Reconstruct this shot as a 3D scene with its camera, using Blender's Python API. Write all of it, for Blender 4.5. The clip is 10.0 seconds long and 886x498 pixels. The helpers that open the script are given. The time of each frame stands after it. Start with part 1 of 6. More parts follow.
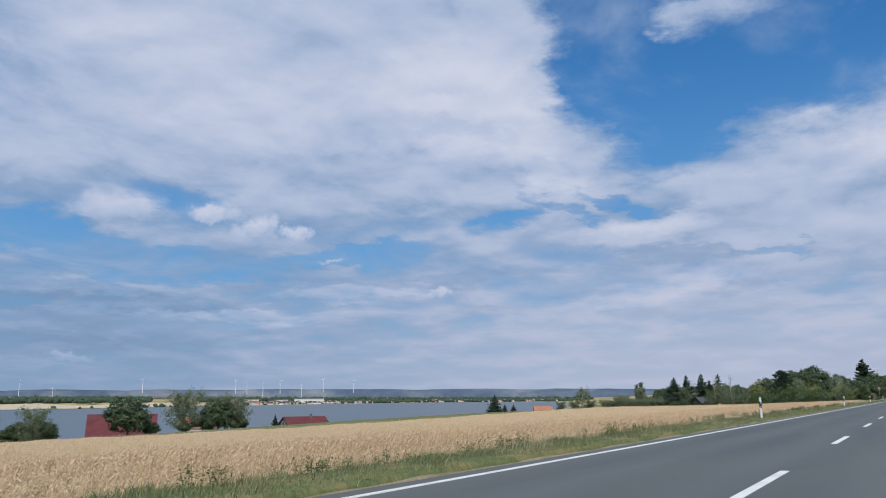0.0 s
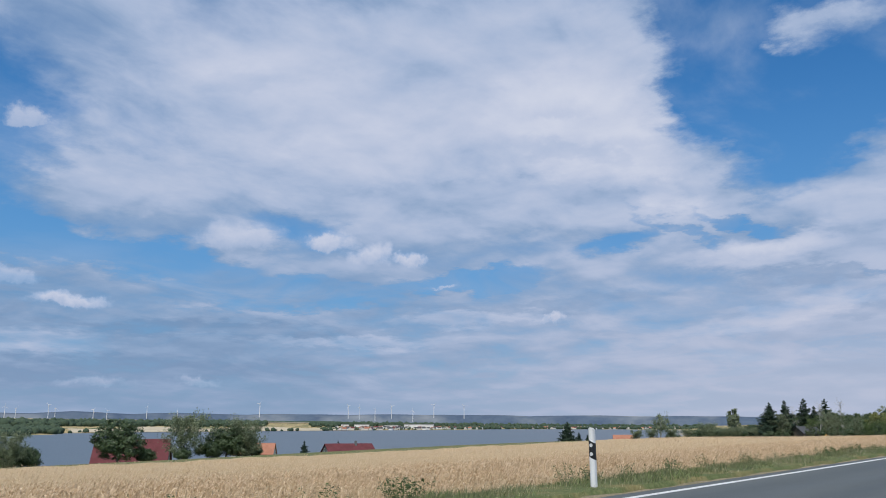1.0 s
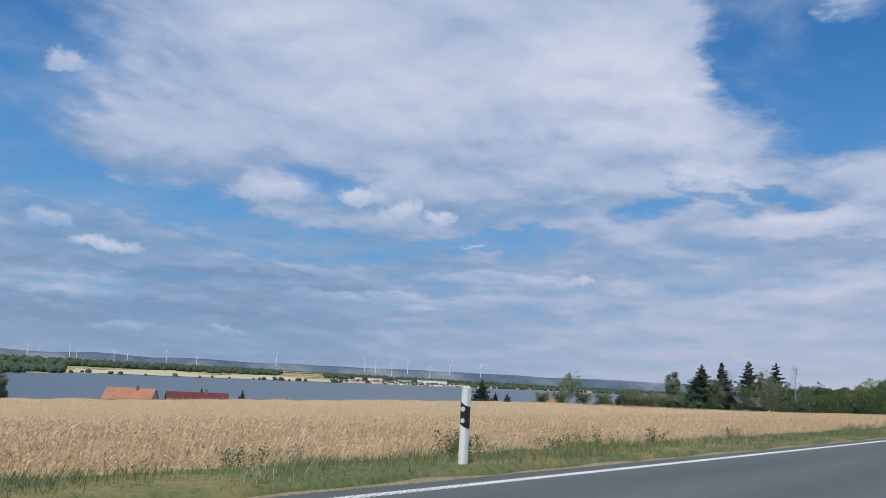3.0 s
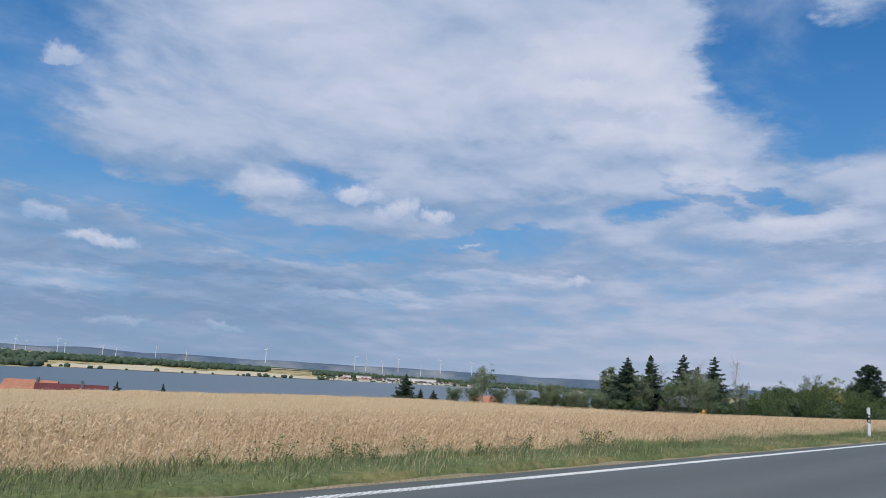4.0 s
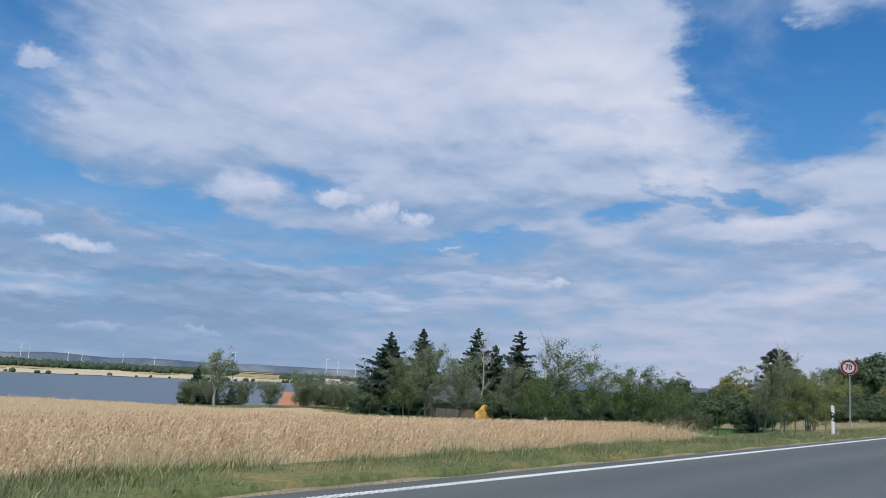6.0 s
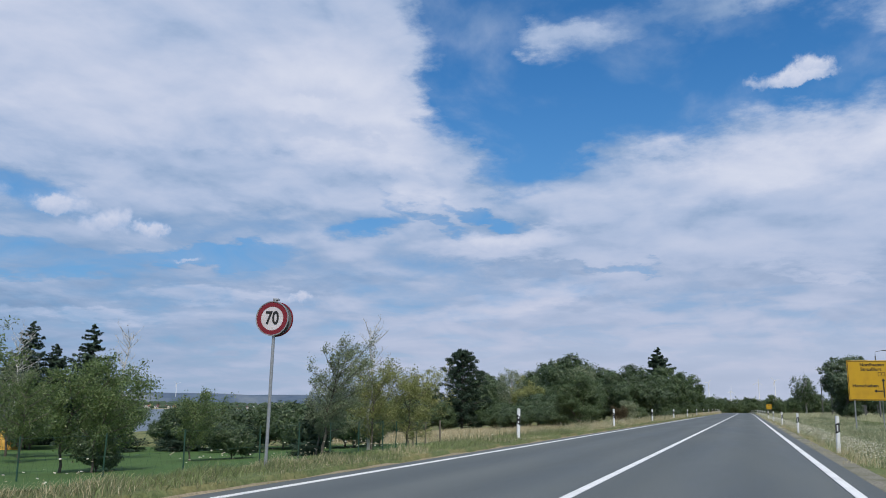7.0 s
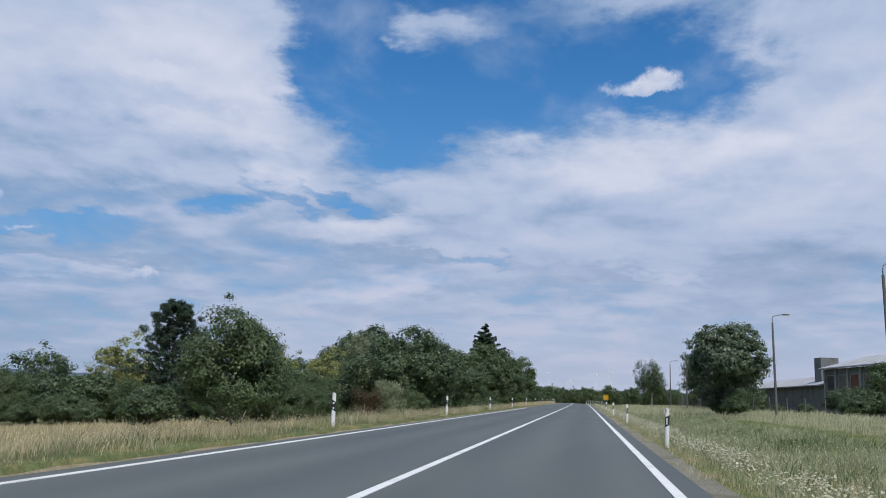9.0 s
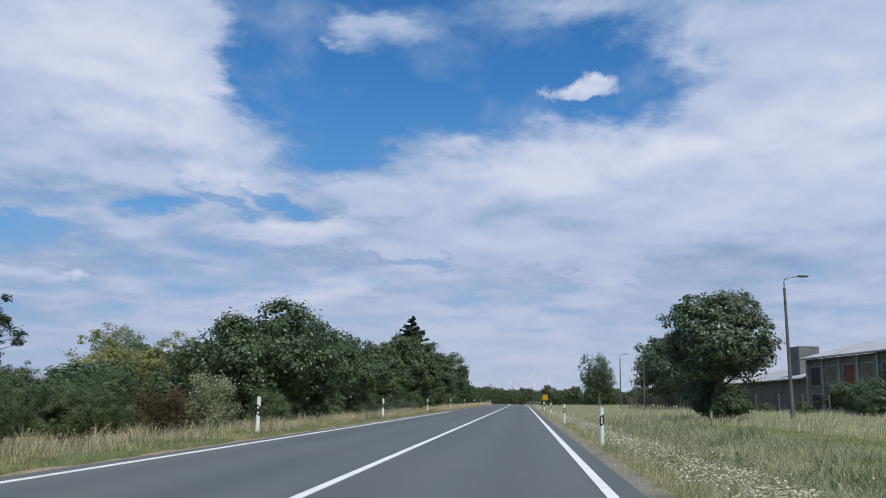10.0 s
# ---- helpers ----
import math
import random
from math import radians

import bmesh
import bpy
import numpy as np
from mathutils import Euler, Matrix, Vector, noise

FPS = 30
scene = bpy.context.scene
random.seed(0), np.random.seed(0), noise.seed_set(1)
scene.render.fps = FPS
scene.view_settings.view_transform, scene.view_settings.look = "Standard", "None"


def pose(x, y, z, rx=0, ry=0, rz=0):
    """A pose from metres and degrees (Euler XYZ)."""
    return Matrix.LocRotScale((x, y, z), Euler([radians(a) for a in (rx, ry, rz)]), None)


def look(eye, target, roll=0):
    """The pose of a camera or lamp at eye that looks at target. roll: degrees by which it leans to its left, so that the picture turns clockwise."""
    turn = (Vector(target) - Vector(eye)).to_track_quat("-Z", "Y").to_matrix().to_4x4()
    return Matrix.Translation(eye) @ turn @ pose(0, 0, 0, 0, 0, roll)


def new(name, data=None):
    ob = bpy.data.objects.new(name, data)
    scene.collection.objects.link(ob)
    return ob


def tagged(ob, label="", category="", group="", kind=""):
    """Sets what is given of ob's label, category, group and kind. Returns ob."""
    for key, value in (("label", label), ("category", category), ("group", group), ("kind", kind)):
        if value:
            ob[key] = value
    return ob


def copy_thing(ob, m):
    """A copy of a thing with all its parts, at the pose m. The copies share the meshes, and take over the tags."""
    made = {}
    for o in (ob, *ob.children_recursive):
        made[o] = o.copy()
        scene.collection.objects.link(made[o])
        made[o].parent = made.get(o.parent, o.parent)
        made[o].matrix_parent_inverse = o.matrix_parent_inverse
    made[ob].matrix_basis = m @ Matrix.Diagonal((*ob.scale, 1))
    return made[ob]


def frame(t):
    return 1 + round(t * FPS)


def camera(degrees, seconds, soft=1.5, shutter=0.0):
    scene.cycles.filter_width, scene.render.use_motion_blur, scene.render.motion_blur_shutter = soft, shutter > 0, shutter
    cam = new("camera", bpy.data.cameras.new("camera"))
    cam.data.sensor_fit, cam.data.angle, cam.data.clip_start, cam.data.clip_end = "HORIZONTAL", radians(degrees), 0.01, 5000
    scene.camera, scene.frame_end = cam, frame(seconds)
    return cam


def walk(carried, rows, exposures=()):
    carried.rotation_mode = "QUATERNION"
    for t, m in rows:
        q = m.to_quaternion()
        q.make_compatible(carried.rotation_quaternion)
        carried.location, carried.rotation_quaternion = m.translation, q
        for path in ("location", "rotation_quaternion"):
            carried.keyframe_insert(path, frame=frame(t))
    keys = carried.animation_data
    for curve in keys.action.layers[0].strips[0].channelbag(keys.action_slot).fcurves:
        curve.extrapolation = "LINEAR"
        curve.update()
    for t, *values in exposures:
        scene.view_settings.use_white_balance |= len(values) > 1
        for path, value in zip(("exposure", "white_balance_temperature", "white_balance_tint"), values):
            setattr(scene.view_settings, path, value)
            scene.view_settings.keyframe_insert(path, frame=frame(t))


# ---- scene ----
cam = camera(56.7, 10.0, 0.95)
PATH = [
    (0, (-0.16, -10.98, 1.09), (29.83, 10.29, 0.32)), (0.5, (-0.08, 4.58, 1.09), (31.58, 12.04, 0.65)),
    (1, (-0.07, 20.13, 1.09), (37.68, 12.06, -0.20)), (1.5, (-0.20, 34.77, 1.09), (40.64, 7.98, -2.05)),
    (2, (-0.26, 49.10, 1.09), (40.87, 8.16, -2.12)), (2.5, (-0.32, 63.34, 1.09), (40.19, 9.18, -2.33)),
    (2.7, (-0.28, 69.06, 1.09), (39.71, 9.19, -2.48)), (4, (-0.29, 105.46, 1.09), (38.94, 9.09, -3.45)),
    (4.5, (-0.28, 119.34, 1.09), (39.12, 9.33, -4.12)), (4.8, (-0.22, 127.55, 1.09), (39.61, 9.34, -3.86)),
    (5, (-0.21, 132.99, 1.09), (40.10, 9.30, -3.74)), (5.2, (-0.18, 138.38, 1.09), (40.37, 9.32, -3.59)),
    (6.3, (-0.16, 165.86, 1.09), (33.35, 9.88, -1.98)), (6.5, (-0.01, 171.02, 1.09), (28.51, 10.54, -1.46)),
    (6.8, (0.06, 178.64, 1.09), (23.12, 10.71, -0.66)), (7, (0.14, 183.59, 1.09), (19.97, 10.83, -0.63)),
    (7.5, (0.22, 195.25, 1.09), (13.70, 11.13, -1.70)), (8, (0.28, 207.36, 1.09), (10.45, 10.95, -1.50)),
    (8.5, (0.36, 219.12, 1.09), (9.95, 10.14, -1.63)), (9, (0.35, 230.05, 1.09), (9.59, 10.07, -1.94)),
    (9.5, (0.41, 241.17, 1.09), (7.98, 10.18, -1.86)), (9.8, (0.45, 248.16, 1.09), (6.68, 10.19, -1.23)),
    (10, (0.43, 252.81, 1.09), (5.46, 10.32, -1.13))]
walk(cam, [(t, pose(x, y, z, 90 + p, r, w)) for t, (x, y, z), (w, p, r) in PATH],
     [(0.0, 0.0), (5.2, 0.0), (6.3, 0.08), (7.2, 0.08), (8.0, 0.0), (10.0, 0.1)])

# ---- world, sun ----
SUN_EL, SUN_AZ = 56.0, 152.0      # degrees above the horizon; clockwise from the driving direction
world = bpy.data.worlds.new("sky")
scene.world = world
world.use_nodes = True


class Nodes:
    """Short hand for building a node tree."""

    def __init__(self, tree):
        self.tree = tree
        tree.nodes.clear()

    def add(self, kind):
        return self.tree.nodes.new("ShaderNode" + kind)

    def link(self, a, b):
        self.tree.links.new(a, b)

    def put(self, value, socket):
        if isinstance(value, bpy.types.NodeSocket):
            self.link(value, socket)
        else:
            socket.default_value = value

    def math(self, op, a, b=0.0, c=0.0, clamp=False):
        n = self.add("Math")
        n.operation, n.use_clamp = op, clamp
        for v, s in zip((a, b, c), n.inputs):
            self.put(v, s)
        return n.outputs[0]

    def vmath(self, op, a, b=(0, 0, 0), scale=None):
        n = self.add("VectorMath")
        n.operation = op
        self.put(a, n.inputs[0])
        self.put(b, n.inputs[1])
        if scale is not None:
            self.put(scale, n.inputs["Scale"])
        return n.outputs["Value"] if op in ("LENGTH", "DOT_PRODUCT") else n.outputs["Vector"]

    def xyz(self, x, y, z):
        n = self.add("CombineXYZ")
        for v, s in zip((x, y, z), n.inputs):
            self.put(v, s)
        return n.outputs[0]

    def noise(self, vec, scale, detail=4.0, rough=0.55, lac=2.0, out="Fac", distortion=0.0):
        n = self.add("TexNoise")
        if vec is not None:
            self.link(vec, n.inputs["Vector"])
        n.inputs["Scale"].default_value, n.inputs["Detail"].default_value = scale, detail
        n.inputs["Roughness"].default_value, n.inputs["Lacunarity"].default_value = rough, lac
        n.inputs["Distortion"].default_value = distortion
        return n.outputs[out]

    def ramp(self, fac, stops, mode="LINEAR"):
        n = self.add("ValToRGB")
        n.color_ramp.interpolation = mode
        e = n.color_ramp.elements
        while len(e) < len(stops):
            e.new(0.5)
        for el, (p, c) in zip(e, stops):
            el.position, el.color = p, (*c, 1) if len(c) == 3 else c
        self.link(fac, n.inputs[0])
        return n.outputs["Color"]

    def mix(self, fac, a, b, blend="MIX"):
        n = self.add("Mix")
        n.data_type, n.blend_type = "RGBA", blend
        self.put(fac, n.inputs[0])
        for v, s in ((a, n.inputs[6]), (b, n.inputs[7])):
            self.put(v if isinstance(v, bpy.types.NodeSocket) or len(v) == 4 else (*v, 1), s)
        return n.outputs[2]

    def range(self, v, a, b, c=0.0, d=1.0, smooth=True):
        n = self.add("MapRange")
        n.interpolation_type = "SMOOTHSTEP" if smooth else "LINEAR"
        for val, s in zip((v, a, b, c, d), n.inputs):
            self.put(val, s)
        return n.outputs[0]


# openings of blue between the clouds, and banks of cloud: azimuth to the left of the
# road and elevation in degrees, half width and half height, turn, weight
GAPS = [
    (7.5, 21.6, 11.5, 3.6, 0, 1.0), (13.6, 18.4, 3.6, 2.8, 35, 0.8), (-6.0, 22.2, 5.6, 3.0, -6, 0.8),
    (18.0, 13.3, 3.4, 0.5, -16, 0.62), (25.4, 12.1, 2.6, 0.7, 14, 0.5), (21.6, 13.0, 3.0, 0.4, -26, 0.4), (36.0, 9.8, 5.0, 0.7, 4, 0.7),
    (48.5, 8.6, 7.5, 1.0, 2, 0.75), (57.0, 10.6, 5.0, 1.5, -6, 0.85), (66.0, 11.6, 5.0, 1.6, -8, 0.8),
    (69.5, 17.6, 5.5, 6.0, 0, 0.62), (48.5, 13.4, 3.2, 1.0, -14, 0.35), (18.5, 24.5, 4.0, 4.5, 0, 0.8),
    (8.0, 29.5, 13.0, 3.2, 0, 0.8), (7.6, 9.5, 2.6, 0.35, -4, 0.5)]
CLOUDS = [
    (38.0, 21.5, 14.0, 7.0, 4, 0.9), (27.5, 20.5, 5.0, 4.5, -20, 0.6), (22.0, 16.0, 6.0, 2.2, -30, 0.7),
    (60.5, 15.6, 5.5, 2.0, 10, 0.6), (52.0, 11.9, 3.0, 1.1, 12, 0.7), (11.5, 25.2, 4.6, 1.6, -16, 0.75),
    (1.5, 22.6, 2.8, 2.6, 20, 0.7), (-6.0, 13.0, 16.0, 4.6, 3, 0.9), (-19.0, 19.0, 7.0, 8.0, 0, 0.9),
    (14.0, 10.9, 7.0, 1.2, 3, 0.7), (35.0, 14.5, 9.0, 1.6, -4, 0.5)]
# brighter banks and grey bases in the cloud deck
BANKS = [
    (28.0, 20.5, 7.0, 3.4, -14, 0.24), (42.0, 20.0, 8.0, 4.0, 0, 0.16), (-14.0, 17.0, 12.0, 4.5, 0, 0.22), (16.0, 11.0, 5.0, 0.9, 4, 0.3), (15.0, 7.0, 5.0, 0.7, 8, 0.3), (-3.0, 15.6, 10.0, 1.6, 3, 0.26),
    (36.0, 7.2, 6.0, 0.5, 2, 0.25), (64.0, 4.9, 4.0, 0.9, 0, 0.35), (44.0, 5.4, 5.0, 0.4, 0, 0.25), (21.5, 15.0, 3.0, 1.0, -34, 0.24), (-5.0, 8.4, 3.0, 0.3, -10, 0.25)]
BASES = [
    (36.0, 15.6, 8.0, 1.6, 0, 0.2), (52.0, 22.9, 3.6, 0.8, 0, 0.12), (-12.0, 8.2, 6.0, 2.0, 14, 0.3), (52.0, 6.2, 9.0, 0.5, 0, 0.2), (30.0, 8.2, 8.0, 0.5, 4, 0.16), (12.5, 9.4, 5.0, 0.5, 4, 0.22),
    (-2.0, 8.6, 3.5, 0.8, 0, 0.2), (60.0, 3.4, 12.0, 1.0, 0, 0.2), (28.5, 18.8, 4.0, 0.6, -16, 0.16), (10.0, 6.7, 3.0, 0.4, 4, 0.2)]
# small heaped clouds of their own: azimuth, elevation, half width, half height, weight
PUFFS = [
    (46.0, 12.3, 2.0, 0.85, 1.0), (42.7, 11.3, 1.6, 1.0, 1.0), (40.0, 11.3, 1.0, 0.6, 1.0), (51.6, 12.3, 3.0, 1.2, 0.75),
    (62.4, 7.5, 2.3, 0.6, 1.0), (65.9, 9.0, 1.5, 0.65, 0.7), (30.0, 7.0, 0.85, 0.55, 1.0), (-4.2, 21.1, 2.7, 0.62, 1.0), (-5.6, 21.5, 1.4, 0.8, 1.0),
    (66.0, 18.8, 1.7, 0.9, 0.8), (37.6, 9.4, 1.1, 0.2, 0.8), (29.5, 21.8, 3.2, 1.5, 0.55), (25.0, 19.4, 2.6, 1.1, 0.5), (33.5, 19.6, 3.4, 1.2, 0.4), (22.8, 16.6, 2.4, 0.8, 0.5), (16.5, 11.2, 3.6, 0.7, 0.5), (54.3, 2.7, 1.6, 0.4, 0.6), (60.4, 2.5, 2.2, 0.4, 0.5)]


def build_sky():
    n = Nodes(world.node_tree)
    way = n.vmath("NORMALIZE", n.add("TexCoord").outputs["Generated"])
    sep = n.add("SeparateXYZ")
    n.link(way, sep.inputs[0])
    x, y, z = sep.outputs
    az = n.math("MULTIPLY", n.math("ARCTAN2", n.math("MULTIPLY", x, -1.0), y), 57.29578)
    el = n.math("MULTIPLY", n.math("ARCSINE", z), 57.29578)
    # the deck is seen in perspective, as a layer far overhead
    flat = n.math("ADD", n.math("MAXIMUM", z, 0.0), 0.17)
    plane = n.xyz(n.math("DIVIDE", x, flat), n.math("DIVIDE", y, flat), 0.0)
    amp = n.range(el, 3.0, 20.0, 0.3, 1.0, smooth=False)
    big = n.vmath("SUBTRACT", n.noise(plane, 2.6, 3, 0.5, out="Color"), (0.5, 0.5, 0.5))
    fine = n.vmath("SUBTRACT", n.noise(plane, 8.0, 8, 0.62, out="Color"), (0.5, 0.5, 0.5))
    spot = n.xyz(az, el, 0.0)
    tiny = n.vmath("SUBTRACT", n.noise(spot, 0.55, 6, 0.62, out="Color"), (0.5, 0.5, 0.5))
    heap_spot = n.vmath("ADD", spot, n.vmath("MULTIPLY", tiny, (4.4, 2.2, 0.0)))
    spot = n.vmath("ADD", spot, n.vmath("MULTIPLY", n.vmath("SCALE", big, scale=amp), (6.0, 4.2, 0.0)))
    spot = n.vmath("ADD", spot, n.vmath("MULTIPLY", n.vmath("SCALE", fine, scale=amp), (7.0, 5.0, 0.0)))

    def blob(at, a, e, w, h, turn):
        m = n.add("Mapping")
        m.vector_type = "TEXTURE"
        m.inputs["Location"].default_value = (a, e, 0)
        m.inputs["Rotation"].default_value = (0, 0, radians(-turn))
        m.inputs["Scale"].default_value = (w, h, 1)
        n.link(at, m.inputs["Vector"])
        return m.outputs[0]

    def total(blobs):
        out = None
        for a, e, w, h, turn, weight in blobs:
            g = n.add("TexGradient")
            g.gradient_type = "SPHERICAL"
            n.link(blob(spot, a, e, w * 1.48, h * 1.48, turn), g.inputs[0])
            s = n.math("MULTIPLY", n.range(g.outputs["Fac"], 0.0, 0.66), weight)
            out = s if out is None else n.math("ADD", out, s)
        return out

    def lumpy(p):
        return n.noise(p, 3.4, 9, 0.52, distortion=0.3)

    lumps = lumpy(plane)
    # brighter where the cloud thins upwards, greyer underneath
    relief = n.math("SUBTRACT", lumps, lumpy(n.vmath("SCALE", plane, scale=0.95)))
    high = n.range(el, 4.0, 19.0, 0.12, 1.0)
    broad = n.noise(plane, 1.7, 4, 0.5)
    threads = n.noise(n.vmath("MULTIPLY", plane, (1.0, 0.6, 1.0)), 13.0, 8, 0.6, distortion=0.5)
    torn = n.math("ADD", n.math("MULTIPLY", n.math("SUBTRACT", lumps, 0.5), 0.95), n.math("MULTIPLY", n.math("SUBTRACT", threads, 0.5), 0.3))
    torn = n.math("ADD", torn, n.math("MULTIPLY", n.math("SUBTRACT", broad, 0.5), 0.55))
    dens = n.math("ADD", n.math("ADD", 0.56, torn), n.math("MULTIPLY", total(CLOUDS), 0.45))
    dens = n.math("SUBTRACT", dens, n.math("MULTIPLY", total(GAPS), 0.86))
    cover = n.range(dens, -0.14, 0.72)
    # thin veils drift over the openings
    veil = n.noise(n.vmath("MULTIPLY", plane, (1.0, 0.7, 1.0)), 3.6, 9, 0.56, distortion=0.2)
    cover = n.math("MAXIMUM", cover, n.range(veil, 0.46, 0.78, 0.0, 0.6))
    # flat rows of cloud low over the horizon
    lie = n.xyz(n.math("MULTIPLY", az, 0.085), n.math("MULTIPLY", el, 0.34), 0.0)
    rows = n.noise(lie, 1.5, 9, 0.6, distortion=0.8)
    under = n.noise(n.vmath("ADD", lie, (0.0, 0.14, 0.0)), 1.5, 9, 0.6, distortion=0.8)
    low = n.math("MULTIPLY", n.range(el, 13.0, 7.0), n.range(el, 0.2, 2.6))
    cover = n.math("MAXIMUM", cover, n.math("MULTIPLY", low, n.range(rows, 0.32, 0.62, 0.25, 0.97)))
    cover = n.math("MAXIMUM", cover, n.range(el, 7.5, 2.5, 0.0, 0.8))
    # thick parts are bright on top and grey below, thin parts take on the blue
    body = n.range(dens, 0.25, 1.1)
    tone = n.math("ADD", n.math("MULTIPLY", n.math("MULTIPLY", relief, high), 0.95), n.math("MULTIPLY", n.math("SUBTRACT", broad, 0.5), 0.75))
    tone = n.math("ADD", n.math("ADD", tone, n.math("MULTIPLY", n.math("MULTIPLY", n.math("SUBTRACT", threads, 0.5), high), 0.2)), n.math("MULTIPLY", body, 0.36))
    tone = n.math("ADD", tone, n.range(el, 2.0, 20.0, 0.08, 0.44))
    tone = n.math("ADD", tone, n.math("SUBTRACT", total(BANKS), total(BASES)))
    tone = n.math("ADD", tone, n.math("MULTIPLY", low, n.math("MULTIPLY", n.math("SUBTRACT", rows, under), 0.75)))
    # the low cloud deck is paler ahead than over the lake
    ahead = n.math("MULTIPLY", n.range(n.math("ABSOLUTE", n.math("ADD", az, 2.0)), 58.0, 14.0), n.range(el, 15.0, 2.0))
    tone = n.math("ADD", tone, n.math("MULTIPLY", ahead, 0.32))
    cover = n.math("MAXIMUM", cover, n.math("MULTIPLY", ahead, 0.95))
    # the heaped clouds: lumpy outlines, lit tops, flat grey bases
    heaped = shine = None
    for a, e, w, h, weight in PUFFS:
        p = blob(heap_spot, a, e, w, h, 0)
        ps = n.add("SeparateXYZ")
        n.link(p, ps.inputs[0])
        c = n.math("MULTIPLY", n.range(n.vmath("LENGTH", p), 1.3, 0.45), n.math("MULTIPLY", n.range(ps.outputs[1], -0.75, -0.35), weight))
        heaped = c if heaped is None else n.math("MAXIMUM", heaped, c)
        t = n.math("MULTIPLY", c, n.range(ps.outputs[1], -0.7, 0.6, 0.36, 0.8))
        shine = t if shine is None else n.math("MAXIMUM", shine, t)
    cover = n.math("MAXIMUM", cover, heaped)
    tone = n.math("ADD", n.math("MULTIPLY", tone, n.math("SUBTRACT", 1.0, n.math("MULTIPLY", heaped, 0.75))), n.math("MULTIPLY", shine, 1.25))
    cloud = n.ramp(n.math("MULTIPLY", tone, 0.75), [(0.0, (0.19, 0.295, 0.475)), (0.26, (0.275, 0.385, 0.575)), (0.46, (0.39, 0.48, 0.665)), (0.75, (0.525, 0.582, 0.735)), (1.0, (0.645, 0.68, 0.795))])
    cloud = n.mix(n.math("MULTIPLY", ahead, 0.55), cloud, (0.5, 0.525, 0.655))
    # the clear sky behind
    sky = n.add("TexSky")
    sky.sky_type = "NISHITA"
    sky.sun_disc, sky.sun_elevation, sky.sun_rotation = False, radians(SUN_EL), radians(SUN_AZ)
    sky.altitude, sky.air_density, sky.dust_density, sky.ozone_density = 150, 1.0, 0.6, 1.6
    clear = n.vmath("MULTIPLY", sky.outputs[0], (0.028, 0.080, 0.122))
    pale = n.range(el, 6.0, 26.0, 0.55, 0.03)
    clear = n.mix(pale, clear, (0.165, 0.33, 0.555))
    color = n.mix(cover, clear, cloud)
    haze = n.range(el, -1.0, 6.5, 0.6, 0.0)
    color = n.mix(haze, color, n.mix(ahead, (0.285, 0.37, 0.535), (0.45, 0.5, 0.64)))
    bg = n.add("Background")
    n.link(color, bg.inputs["Color"])
    out = n.add("OutputWorld")
    n.link(bg.outputs[0], out.inputs[0])


build_sky()
sun = new("sun", bpy.data.lights.new("sun", "SUN"))
sun.data.energy, sun.data.angle, sun.data.color = 3.2, radians(2.0), (1.0, 0.95, 0.87)
a, e = radians(SUN_AZ), radians(SUN_EL)
sun.matrix_world = look(Vector((math.sin(a) * math.cos(e), math.cos(a) * math.cos(e), math.sin(e))) * 200, (0, 0, 0))
scene.view_settings.exposure = 0.0

# ---- materials ----
def material(name, rough=0.8, spec=0.3, metal=0.0):
    m = bpy.data.materials.new(name)
    m.use_nodes = True
    n = Nodes(m.node_tree)
    bsdf = n.add("BsdfPrincipled")
    out = n.add("OutputMaterial")
    n.link(bsdf.outputs[0], out.inputs[0])
    bsdf.inputs["Roughness"].default_value = rough
    bsdf.inputs["Specular IOR Level"].default_value = spec
    bsdf.inputs["Metallic"].default_value = metal
    return m, n, bsdf


def bump(n, bsdf, height, strength=0.4, distance=0.02):
    b = n.add("Bump")
    b.inputs["Strength"].default_value, b.inputs["Distance"].default_value = strength, distance
    n.link(height, b.inputs["Height"])
    n.link(b.outputs[0], bsdf.inputs["Normal"])


def where(n):
    return n.add("TexCoord").outputs["Object"]


def world_place(n):
    return n.add("NewGeometry").outputs["Position"]


def speckled(name, c0, c1, c2, small, large, rough=0.85, spec=0.25, metal=0.0, bumps=0.3, dist=0.01, at=where):
    """A surface of two colours in fine grain, drifting to a third in large patches."""
    m, n, b = material(name, rough, spec, metal)
    p = at(n)
    fine = n.noise(p, small, 6, 0.65)
    wide = n.noise(p, large, 4, 0.55)
    col = n.mix(n.range(fine, 0.3, 0.7), c0, c1)
    n.link(n.mix(n.range(wide, 0.42, 0.75, 0.0, 0.8), col, c2), b.inputs["Base Color"])
    n.link(n.range(wide, 0.2, 0.8, rough - 0.1, min(1.0, rough + 0.1)), b.inputs["Roughness"])
    if bumps:
        bump(n, b, fine, bumps, dist)
    return m


